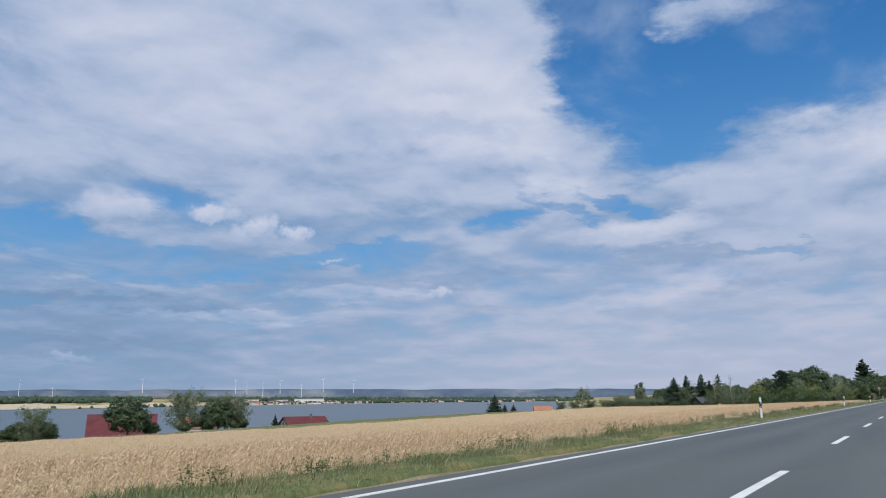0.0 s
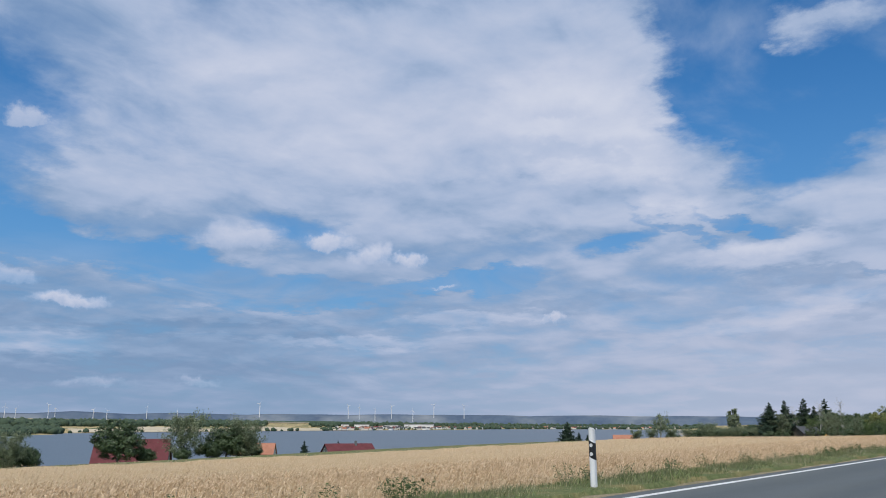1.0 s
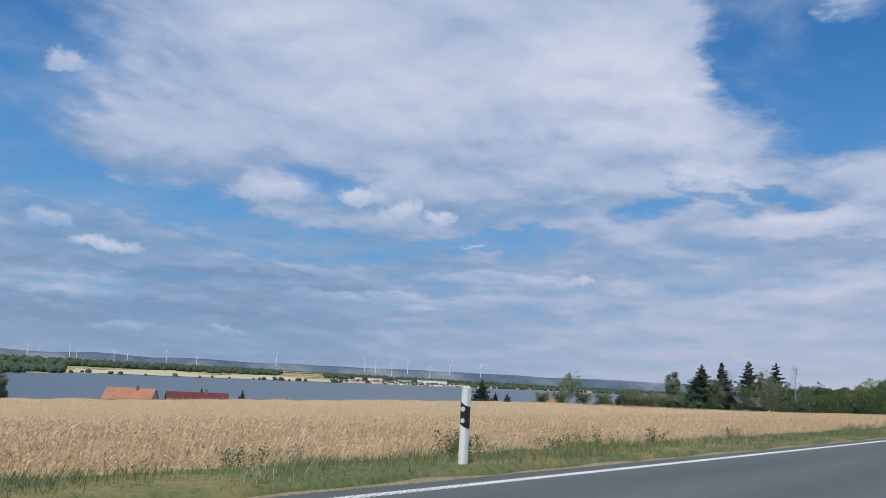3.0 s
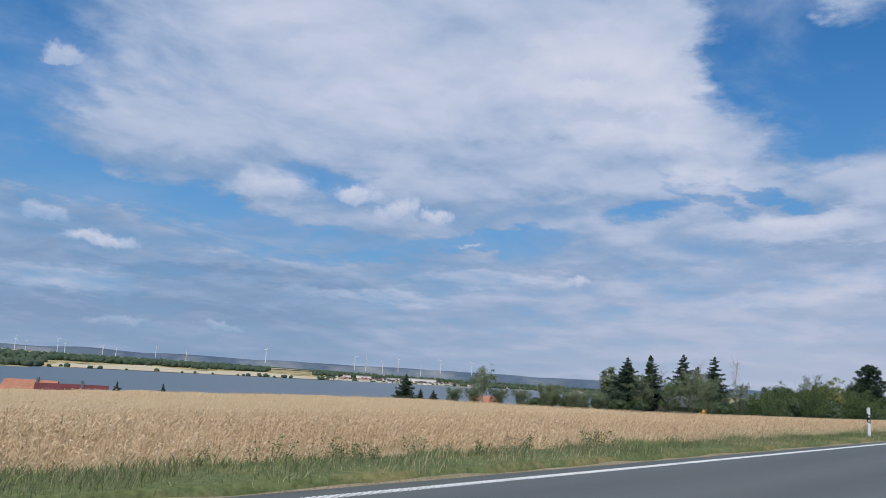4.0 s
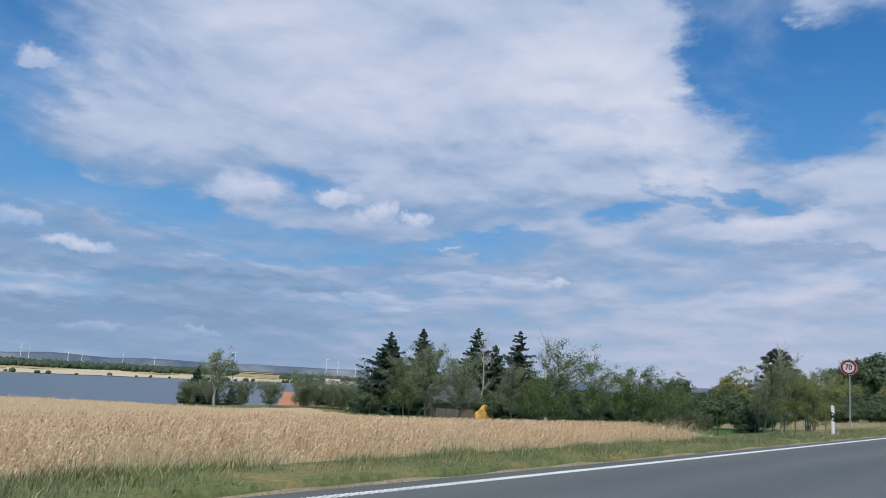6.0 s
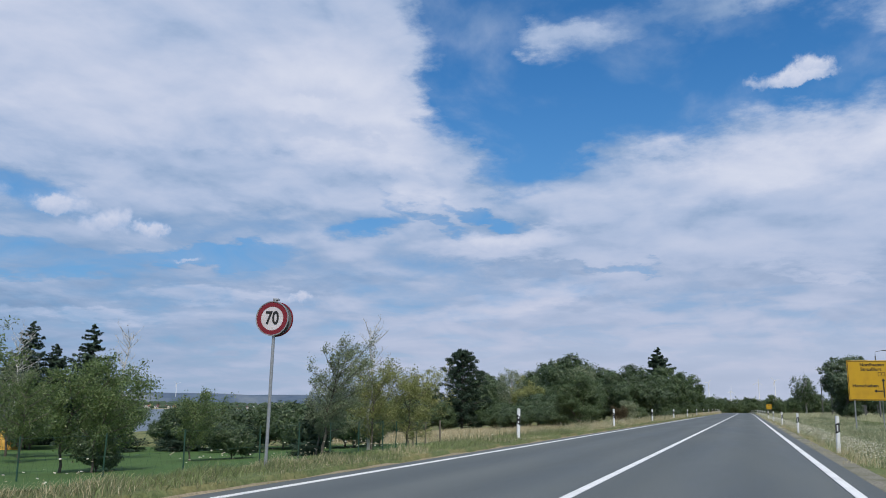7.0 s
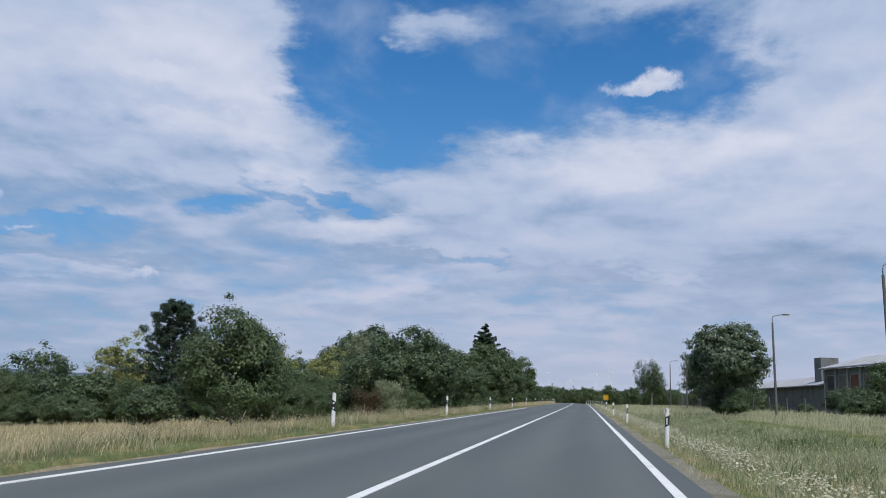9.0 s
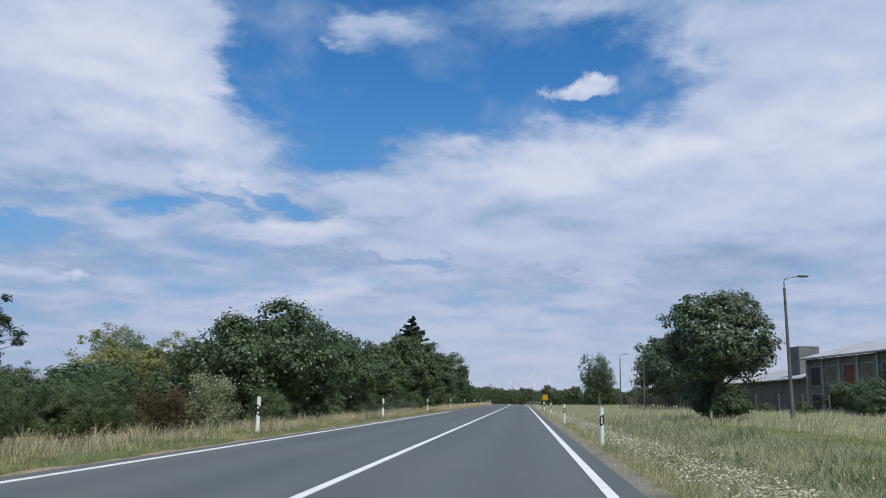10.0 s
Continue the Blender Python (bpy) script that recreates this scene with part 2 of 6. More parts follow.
def foliage(name, dark, mid, light, through_light=0.35, rough=0.55, spec=0.3):
    """Leaves: each one has its own tone; some light comes through."""
    m, n, b = material(name, rough, spec)
    geo = n.add("NewGeometry")
    tone = n.ramp(geo.outputs["Random Per Island"], [(0.0, dark), (0.55, mid), (1.0, light)])
    wide = n.noise(geo.outputs["Position"], 0.35, 3, 0.5)
    col = n.mix(n.range(wide, 0.35, 0.7, 0.0, 0.25), tone, light)
    n.link(col, b.inputs["Base Color"])
    t = n.add("BsdfTranslucent")
    n.link(col, t.inputs["Color"])
    mixer = n.add("MixShader")
    mixer.inputs[0].default_value = through_light
    n.link(b.outputs[0], mixer.inputs[1])
    n.link(t.outputs[0], mixer.inputs[2])
    n.link(mixer.outputs[0], n.tree.nodes["Material Output"].inputs[0])
    return m


def asphalt():
    m, n, b = material("asphalt", 0.75, 0.35)
    p = world_place(n)
    grain = n.noise(p, 140, 4, 0.7)
    patch = n.noise(n.vmath("MULTIPLY", p, (1.0, 0.12, 1.0)), 0.7, 5, 0.6)
    sep = n.add("SeparateXYZ")
    n.link(p, sep.inputs[0])
    # wheel tracks run along each lane
    track = n.math("SINE", n.math("MULTIPLY", n.math("ADD", sep.outputs[0], 1.15), 3.4))
    tone = n.math("ADD", n.math("MULTIPLY", grain, 0.5), n.math("ADD", n.math("MULTIPLY", patch, 0.5), n.math("MULTIPLY", track, 0.05)))
    n.link(n.ramp(tone, [(0.3, (0.06, 0.07, 0.069)), (0.7, (0.118, 0.131, 0.128))]), b.inputs["Base Color"])
    n.link(n.range(patch, 0.3, 0.7, 0.6, 0.8), b.inputs["Roughness"])
    bump(n, b, grain, 0.5, 0.004)
    return m


def ground_mat():
    m, n, b = material("meadow_soil", 0.95, 0.1)
    p = world_place(n)
    fine = n.noise(p, 9.0, 6, 0.7)
    mid = n.noise(p, 0.6, 5, 0.6)
    wide = n.noise(p, 0.012, 4, 0.6)
    grass = n.mix(n.range(fine, 0.3, 0.7), (0.075, 0.1, 0.04), (0.16, 0.185, 0.08))
    dry = n.mix(n.range(fine, 0.3, 0.7), (0.16, 0.14, 0.06), (0.27, 0.23, 0.11))
    near = n.mix(n.range(mid, 0.45, 0.65), grass, dry)
    fields = n.ramp(wide, [(0.36, (0.05, 0.085, 0.035)), (0.44, (0.09, 0.12, 0.05)), (0.47, (0.42, 0.33, 0.17)), (0.6, (0.36, 0.29, 0.16)), (0.64, (0.07, 0.1, 0.04))])
    far = n.range(n.vmath("LENGTH", n.vmath("SUBTRACT", p, (0, 150, 0))), 350, 800)
    n.link(n.mix(far, near, fields), b.inputs["Base Color"])
    bump(n, b, fine, 0.6, 0.05)
    return m


def water_mat():
    m, n, b = material("lake_water", 0.12, 0.5)
    p = world_place(n)
    n.link(n.mix(n.noise(n.vmath("MULTIPLY", p, (1.0, 0.3, 1.0)), 0.01, 3), (0.06, 0.08, 0.095), (0.085, 0.105, 0.12)), b.inputs["Base Color"])
    b.inputs["Roughness"].default_value = 0.35
    bump(n, b, n.noise(p, 0.5, 4, 0.6), 0.4, 0.4)
    return m


MAT = {
    "asphalt": asphalt(), "ground": ground_mat(), "water": water_mat(),
    "paint": speckled("road_paint", (0.62, 0.63, 0.63), (0.74, 0.75, 0.75), (0.5, 0.51, 0.51), 60, 1.1, 0.7, 0.3, bumps=0.4, at=world_place),
    "gravel": speckled("gravel", (0.2, 0.165, 0.11), (0.38, 0.32, 0.22), (0.17, 0.16, 0.09), 26, 0.9, 0.95, 0.1, bumps=0.9, dist=0.03, at=world_place),
    "canopy": speckled("wheat_canopy", (0.4, 0.29, 0.16), (0.62, 0.48, 0.31), (0.5, 0.37, 0.22), 9, 0.16, 0.95, 0.1, bumps=1.0, dist=0.12, at=world_place),
    "wheat": foliage("ripe_wheat", (0.43, 0.31, 0.18), (0.62, 0.47, 0.305), (0.8, 0.65, 0.46), 0.25, 0.7, 0.2),
    "dry": foliage("dry_grass", (0.31, 0.255, 0.14), (0.5, 0.43, 0.26), (0.7, 0.62, 0.43), 0.3, 0.7, 0.2),
    "weed_light": foliage("fresh_green_herbs", (0.13, 0.18, 0.065), (0.22, 0.27, 0.1), (0.34, 0.38, 0.18), 0.3, 0.6),
    "grass": foliage("verge_grass", (0.1, 0.13, 0.055), (0.16, 0.19, 0.09), (0.28, 0.28, 0.155), 0.3, 0.6),
    "pale_grass": foliage("pale_grass", (0.2, 0.22, 0.115), (0.4, 0.4, 0.235), (0.64, 0.62, 0.43), 0.3, 0.6),
    "weed": foliage("weed_leaves", (0.0455, 0.078, 0.0325), (0.078, 0.13, 0.0455), (0.143, 0.195, 0.065), 0.3, 0.55),
    "gravel_grey": speckled("grey_gravel", (0.13, 0.125, 0.1), (0.29, 0.275, 0.225), (0.1, 0.11, 0.06), 26, 0.9, 0.95, 0.1, bumps=0.9, dist=0.03, at=world_place),
    "poppy": foliage("poppy_petals", (0.3, 0.05, 0.02), (0.42, 0.09, 0.04), (0.5, 0.16, 0.08), 0.3, 0.7),
    "yellow_petal": foliage("yellow_petals", (0.4, 0.33, 0.06), (0.52, 0.44, 0.1), (0.6, 0.53, 0.2), 0.3, 0.7),
    "petal": foliage("daisy_petals", (0.52, 0.48, 0.32), (0.7, 0.67, 0.54), (0.82, 0.8, 0.72), 0.3, 0.7),
    "dry_soil": speckled("dry_meadow", (0.2, 0.17, 0.1), (0.33, 0.28, 0.17), (0.15, 0.15, 0.07), 8, 0.25, 0.95, 0.1, bumps=0.8, dist=0.05, at=world_place),
    "lawn": speckled("lawn", (0.045, 0.09, 0.03), (0.085, 0.15, 0.045), (0.06, 0.1, 0.035), 12, 0.3, 0.9, 0.15, bumps=0.7, dist=0.04, at=world_place),
    "leaf_dark": foliage("dark_leaves", (0.03, 0.057, 0.024), (0.06, 0.102, 0.04), (0.135, 0.185, 0.082), 0.28, 0.4, 0.5),
    "leaf_rust": foliage("withered_leaves", (0.05, 0.045, 0.022), (0.095, 0.072, 0.038), (0.15, 0.115, 0.06), 0.3, 0.6),
    "leaf_wood": foliage("woodland_leaves", (0.036, 0.068, 0.026), (0.074, 0.122, 0.044), (0.145, 0.195, 0.08), 0.33, 0.42, 0.5),
    "leaf_lime": foliage("lime_leaves", (0.036, 0.066, 0.034), (0.076, 0.12, 0.058), (0.165, 0.215, 0.115), 0.3, 0.38, 0.6),
    "leaf": foliage("green_leaves", (0.058, 0.1, 0.031), (0.122, 0.186, 0.06), (0.215, 0.275, 0.103), 0.42, 0.42, 0.5),
    "leaf_yellow": foliage("yellowish_leaves", (0.13, 0.155, 0.045), (0.25, 0.275, 0.095), (0.42, 0.42, 0.175), 0.42, 0.55),
    "herb": foliage("silvery_herbs", (0.12, 0.155, 0.085), (0.24, 0.28, 0.16), (0.46, 0.48, 0.32), 0.3, 0.6),
    "leaf_silver": foliage("grey_green_leaves", (0.1, 0.135, 0.075), (0.2, 0.245, 0.138), (0.36, 0.4, 0.25), 0.42, 0.5, 0.4),
    "needle": foliage("spruce_needles", (0.0169, 0.0364, 0.0234), (0.0325, 0.0585, 0.0364), (0.0585, 0.091, 0.0546), 0.12, 0.6, 0.25),
    "bark": speckled("bark", (0.09, 0.075, 0.06), (0.17, 0.15, 0.125), (0.12, 0.12, 0.1), 14, 1.5, 0.9, 0.1, bumps=0.8, dist=0.03),
    "birch_bark": speckled("birch_bark", (0.45, 0.44, 0.4), (0.62, 0.61, 0.58), (0.16, 0.15, 0.13), 9, 3.2, 0.8, 0.2, bumps=0.3),
    "post_white": speckled("white_plastic", (0.74, 0.75, 0.76), (0.8, 0.81, 0.81), (0.6, 0.6, 0.57), 30, 2.2, 0.5, 0.4, bumps=0.05),
    "post_black": speckled("black_plastic", (0.012, 0.012, 0.013), (0.022, 0.022, 0.024), (0.03, 0.03, 0.03), 30, 3, 0.5, 0.4, bumps=0.05),
    "reflector": speckled("reflector", (0.55, 0.56, 0.56), (0.7, 0.7, 0.7), (0.6, 0.6, 0.6), 160, 20, 0.2, 0.6, bumps=0.4, dist=0.002),
    "steel": speckled("galvanised_steel", (0.36, 0.37, 0.38), (0.48, 0.49, 0.5), (0.3, 0.3, 0.3), 25, 2, 0.5, 0.5, 0.7, bumps=0.1),
    "sign_back": speckled("dull_aluminium", (0.16, 0.16, 0.17), (0.22, 0.22, 0.23), (0.12, 0.12, 0.12), 20, 3, 0.55, 0.4, 0.4, bumps=0.05),
    "sign_white": speckled("sign_white", (0.58, 0.55, 0.57), (0.64, 0.6, 0.62), (0.5, 0.46, 0.48), 40, 3, 0.45, 0.4, bumps=0.0),
    "sign_red": speckled("sign_red", (0.17, 0.013, 0.022), (0.22, 0.018, 0.028), (0.13, 0.015, 0.022), 40, 4, 0.45, 0.4, bumps=0.0),
    "sign_yellow": speckled("sign_yellow", (0.50, 0.29, 0.014), (0.57, 0.335, 0.018), (0.42, 0.24, 0.018), 30, 1.2, 0.45, 0.4, bumps=0.0),
    "ink": speckled("sign_ink", (0.012, 0.012, 0.012), (0.02, 0.02, 0.02), (0.03, 0.03, 0.03), 40, 4, 0.5, 0.4, bumps=0.0),
    "concrete": speckled("weathered_concrete", (0.26, 0.26, 0.25), (0.37, 0.37, 0.36), (0.2, 0.2, 0.19), 22, 0.8, 0.9, 0.2, bumps=0.3),
    "pole": speckled("dark_weathered_pole", (0.1, 0.1, 0.1), (0.16, 0.16, 0.16), (0.08, 0.08, 0.08), 22, 0.8, 0.85, 0.25, bumps=0.2),
    "wood": speckled("grey_wood", (0.13, 0.11, 0.09), (0.22, 0.19, 0.16), (0.1, 0.09, 0.08), 18, 1.1, 0.9, 0.1, bumps=0.5),
    "plaster": speckled("plaster", (0.55, 0.54, 0.5), (0.63, 0.62, 0.58), (0.46, 0.45, 0.42), 24, 0.6, 0.9, 0.15, bumps=0.15),
    "plaster_grey": speckled("grey_plaster", (0.13, 0.14, 0.14), (0.2, 0.21, 0.21), (0.1, 0.1, 0.1), 20, 0.5, 0.9, 0.15, bumps=0.2),
    "red_roof": speckled("dark_red_roof_sheet", (0.11, 0.03, 0.035), (0.16, 0.045, 0.05), (0.09, 0.03, 0.03), 6, 0.5, 0.75, 0.2, bumps=0.3),
    "orange_roof": speckled("orange_roof_tiles", (0.36, 0.16, 0.1), (0.44, 0.21, 0.14), (0.3, 0.14, 0.09), 6, 0.5, 0.8, 0.2, bumps=0.3),
    "slate_roof": speckled("dark_slate_roof", (0.055, 0.058, 0.065), (0.09, 0.094, 0.1), (0.07, 0.07, 0.07), 8, 0.6, 0.8, 0.25, bumps=0.3),
    "sheet_roof": speckled("grey_fibre_cement_roof", (0.33, 0.34, 0.36), (0.44, 0.45, 0.47), (0.27, 0.25, 0.25), 8, 0.3, 0.8, 0.2, bumps=0.3),
    "rust": speckled("rust_red_door_paint", (0.13, 0.05, 0.035), (0.2, 0.085, 0.06), (0.1, 0.05, 0.04), 14, 1.0, 0.85, 0.2, bumps=0.3),
    "glass": speckled("dark_window_glass", (0.02, 0.024, 0.03), (0.03, 0.035, 0.04), (0.025, 0.03, 0.03), 10, 1.0, 0.35, 0.6, bumps=0.0),
    "tarp": speckled("yellow_tarpaulin", (0.6, 0.33, 0.06), (0.7, 0.42, 0.1), (0.45, 0.24, 0.05), 9, 1.5, 0.6, 0.3, bumps=0.5, dist=0.05),
    "turbine": speckled("turbine_white", (0.74, 0.75, 0.77), (0.8, 0.81, 0.82), (0.7, 0.7, 0.7), 1, 0.05, 0.5, 0.4, bumps=0.0),
    "hall": speckled("white_hall_cladding", (0.7, 0.71, 0.72), (0.78, 0.79, 0.8), (0.6, 0.61, 0.62), 2, 0.05, 0.6, 0.3, bumps=0.0),
    "stubble": speckled("stubble", (0.45, 0.385, 0.275), (0.56, 0.49, 0.365), (0.38, 0.33, 0.225), 0.4, 0.01, 0.95, 0.1, bumps=0.0, at=world_place),
    # woodland green shifted to blue, with some distance haze mixed into it
    "far_wood": speckled("hazed_woodland", (0.04, 0.065, 0.045), (0.065, 0.095, 0.06), (0.085, 0.115, 0.075), 0.12, 0.01, 0.95, 0.1, bumps=0.8, dist=3.0, at=world_place),
    # air haze is put into the ridge's blue; the pale patches are fields
    "ridge": speckled("hazed_ridge", (0.07, 0.1, 0.15), (0.105, 0.14, 0.19), (0.27, 0.29, 0.3), 0.012, 0.0035, 1.0, 0.0, bumps=0.0, at=world_place),
}


# ---- mesh helpers ----
def smooth01(t):
    t = np.clip(t, 0, 1)
    return t * t * (3 - 2 * t)


def mesh_np(name, verts, quads, mat=None, shade=False):
    """A mesh from numpy arrays: verts (n, 3), faces (m, 3 or 4)."""
    me = bpy.data.meshes.new(name)
    verts, quads = np.asarray(verts, np.float32), np.asarray(quads, np.int32)
    k = quads.shape[1]
    me.vertices.add(len(verts))
    me.vertices.foreach_set("co", verts.ravel())
    me.loops.add(quads.size)
    me.loops.foreach_set("vertex_index", quads.ravel())
    me.polygons.add(len(quads))
    me.polygons.foreach_set("loop_start", np.arange(0, quads.size, k, dtype=np.int32))
    me.polygons.foreach_set("use_smooth", np.full(len(quads), shade))
    me.update(calc_edges=True)
    if mat:
        me.materials.append(mat)
    return me


def part(name, bm, mat, parent=None, label=""):
    """Links a bmesh (or a mesh) as one object under a thing or a part."""
    if isinstance(bm, bmesh.types.BMesh):
        me = bpy.data.meshes.new(name)
        bm.to_mesh(me)
        bm.free()
        if mat:
            me.materials.append(mat)
    else:
        me = bm
    ob = new(name, me)
    if parent is not None:
        ob.parent = parent
    return tagged(ob, label) if label else ob


def empty(name, m, label, category, group="", kind=""):
    ob = new(name)
    ob.matrix_world = m
    return tagged(ob, label, category, group, kind)


def box(bm, x0, x1, y0, y1, z0, z1, bevel=0.0):
    vs = [bm.verts.new((x, y, z)) for z in (z0, z1) for x, y in ((x0, y0), (x1, y0), (x1, y1), (x0, y1))]
    fs = [bm.faces.new([vs[i] for i in f]) for f in ((3, 2, 1, 0), (4, 5, 6, 7), (0, 1, 5, 4), (1, 2, 6, 5), (2, 3, 7, 6), (3, 0, 4, 7))]
    if bevel:
        es = list({e for f in fs for e in f.edges})
        bmesh.ops.bevel(bm, geom=es, offset=bevel, segments=2, affect="EDGES", profile=0.5)
    return bm


def tube_np(path, radii, sides=7):
    """A tapered tube along a line of points."""
    path = np.asarray(path, float)
    ang = np.linspace(0, 2 * np.pi, sides, endpoint=False)
    d = np.gradient(path, axis=0)
    d /= np.linalg.norm(d, axis=1)[:, None] + 1e-9
    ref = np.where(np.abs(d[:, 2:3]) > 0.9, np.array([[1.0, 0, 0]]), np.array([[0, 0, 1.0]]))
    u = np.cross(d, ref)
    u /= np.linalg.norm(u, axis=1)[:, None] + 1e-9
    w = np.cross(d, u)
    r = np.asarray(radii, float)
    vs = path[:, None] + r[:, None, None] * (np.cos(ang)[None, :, None] * u[:, None] + np.sin(ang)[None, :, None] * w[:, None])
    k = len(path)
    f = [(i * sides + j, i * sides + (j + 1) % sides, (i + 1) * sides + (j + 1) % sides, (i + 1) * sides + j) for i in range(k - 1) for j in range(sides)]
    return vs.reshape(-1, 3), np.array(f)


def joined(pieces):
    vs, fs, off = [], [], 0
    for v, f in pieces:
        vs.append(v)
        fs.append(np.asarray(f) + off)
        off += len(v)
    return np.concatenate(vs), np.concatenate(fs)


def tube_bm(bm, path, radii, sides=10):
    v, f = tube_np(path, radii, sides)
    vs = [bm.verts.new(p) for p in v]
    for q in f:
        bm.faces.new([vs[i] for i in q])
    bm.faces.new(vs[:sides][::-1])
    bm.faces.new(vs[-sides:])
    return bm


def leaves_np(rng, spots, normals, size, slim=0.55):
    """Diamond leaves with a slight fold, one at each spot, facing about its normal."""
    k = len(spots)
    nrm = normals + rng.normal(0, 0.4, (k, 3))
    nrm /= np.linalg.norm(nrm, axis=1)[:, None] + 1e-9
    t = np.cross(nrm, rng.normal(0, 1, (k, 3)))
    t /= np.linalg.norm(t, axis=1)[:, None] + 1e-9
    s = np.cross(nrm, t)
    L = size * rng.uniform(0.65, 1.35, (k, 1))
    v = np.stack([spots - t * L * 0.5, spots + s * L * slim * 0.5 + nrm * L * 0.08, spots + t * L * 0.5, spots - s * L * slim * 0.5 + nrm * L * 0.08], 1)
    return v.reshape(-1, 3), np.arange(4 * k).reshape(-1, 4)


def blades_np(rng, x, y, z, height, width, lean=0.35, wind=(0.25, 0.1)):
    """Grass blades: a bent strip of two faces, the upper one pointed."""
    k = len(x)
    a = rng.uniform(0, 2 * np.pi, k)
    h = height * rng.uniform(0.55, 1.25, k)
    dx, dy = np.cos(a) * width * 0.5, np.sin(a) * width * 0.5
    b = rng.uniform(0, 2 * np.pi, k)
    lx = (np.cos(b) * lean * rng.uniform(0, 1, k) + wind[0]) * h
    ly = (np.sin(b) * lean * rng.uniform(0, 1, k) + wind[1]) * h
    base = np.stack([x, y, z], 1)
    side = np.stack([dx, dy, 0 * dx], 1)
    mid = base + np.stack([lx * 0.35, ly * 0.35, h * 0.6], 1)
    tip = base + np.stack([lx, ly, h], 1)
    v = np.stack([base - side, base + side, mid + side * 0.8, mid - side * 0.8, tip + side * 0.15, tip - side * 0.15], 1).reshape(-1, 3)
    i = np.arange(k)[:, None] * 6
    f = np.concatenate([i + np.array([[0, 1, 2, 3]]), i + np.array([[3, 2, 4, 5]])], 0)
    return v, f

# ---- the lie of the land ----
ROAD_L, ROAD_R, MID = -6.78, 2.02, -2.01
LAKE_Z = -16.0


def road_z(y):
    """The road is level and sinks away beyond a low crest."""
    return -0.000045 * np.maximum(np.asarray(y, float) - 430, 0) ** 1.9


def road_x(y):
    """Far ahead the road bends slightly to the left."""
    return -0.00012 * np.maximum(np.asarray(y, float) - 380, 0) ** 2


def shore_r(az):
    return np.interp(az, [20, 33, 40, 48, 55, 62, 66, 70, 80], [3500, 3200, 2500, 2040, 1750, 1600, 1250, 1050, 1000])


def land(x, y):
    x, y = np.broadcast_arrays(np.asarray(x, float), np.asarray(y, float))
    x = x - road_x(np.minimum(y, 900))
    drop = np.interp(y, [-80, 60, 90, 120, 150, 170, 185, 205, 240, 300, 420, 700], [-2.5, -2.5, -2.25, -1.9, -1.6, -1.55, -1.75, -2.45, -2.4, -2.4, -1.6, -1.5])
    d = np.maximum(-8.2 - x, 0)
    bend = np.interp(y, [150, 200], [45.0, 20.0])
    left = -0.3 * smooth01(d / 1.7) + (drop + 0.3) * (1 - np.exp(-d / bend)) / (1 - np.exp(-51.8 / bend))
    left = left - 0.05 * np.maximum(-30 - x, 0) * smooth01((y - 245) / 30) * smooth01((520 - y) / 150) * (x > -300)
    edge = np.interp(y, [240, 330, 900, 1500], [-62, -100, -140, -300])
    fall = smooth01((edge - x) / np.interp(y, [0, 300, 900], [250, 250, 300]))
    left = left * (1 - fall) + (-18.5) * fall
    r = np.hypot(x, y - 49)
    az = np.degrees(np.arctan2(-x, y - 49))
    sr = shore_r(az)
    far = np.where(r > sr - 120, np.minimum(-18.5 + (r - sr + 120) * 0.022, -15.5 + np.maximum(r - sr, 0) * 0.013), -18.5)
    wet = smooth01((az - 14) / 8) * smooth01((150 - az) / 20)
    left = np.where(r > 900, wet * far + (1 - wet) * (-2 + 0.004 * np.maximum(r - 900, 0)), left)
    right = -0.12 - 0.28 * np.exp(-((x - 5.5) / 2.2) ** 2) + 0.25 * smooth01((x - 12) / 10) + 0.002 * np.maximum(x - 40, 0)
    side = np.where(x < MID, left, right)
    verge = np.where(x < MID, smooth01((-6.66 - x) / 0.2), smooth01((x - 1.85) / 0.17))
    lift = road_z(np.minimum(y, 900)) * smooth01(1 - np.abs(x) / 300)
    return side * verge + (-0.45) * (1 - verge) + lift


def grown(lo, hi, step, end_lo, end_hi, grow=1.16):
    mid = list(np.arange(lo, hi + step * 0.5, step))
    a, s = mid[0], step
    while a > end_lo:
        s *= grow
        a -= s
        mid.insert(0, a)
    a, s = mid[-1], step
    while a < end_hi:
        s *= grow
        a += s
        mid.append(a)
    return np.array(mid)


def grid_mesh(name, xs, ys, zs, mat):
    nx, ny = len(xs), len(ys)
    X, Y = np.meshgrid(xs, ys)
    v = np.stack([X, Y, zs(X, Y)], -1).reshape(-1, 3)
    i = (np.arange(ny - 1)[:, None] * nx + np.arange(nx - 1)[None, :]).ravel()
    return mesh_np(name, v, np.stack([i, i + 1, i + 1 + nx, i + nx], 1), mat, True)


rng = np.random.default_rng(7)
gx = np.sort(np.concatenate([grown(-70, 40, 1.5, -4700, 3500), [-7.17, -7.05, -6.95, -6.87, -6.8, -6.72, -6.6, 1.85, 2.02, 2.2]]))
gy = grown(-60, 520, 3.0, -1500, 4800)
ground = tagged(new("ground", grid_mesh("ground", gx, gy, land, MAT["ground"])), "rolling farmland with dry grass and distant fields", "ground", kind="structure")

water = tagged(new("water", grid_mesh("water", np.linspace(-4300, -100, 24), np.linspace(-1500, 4200, 24), lambda x, y: 0 * x + LAKE_Z, MAT["water"])),
               "wide grey-blue lake behind the fields", "lake", kind="structure")


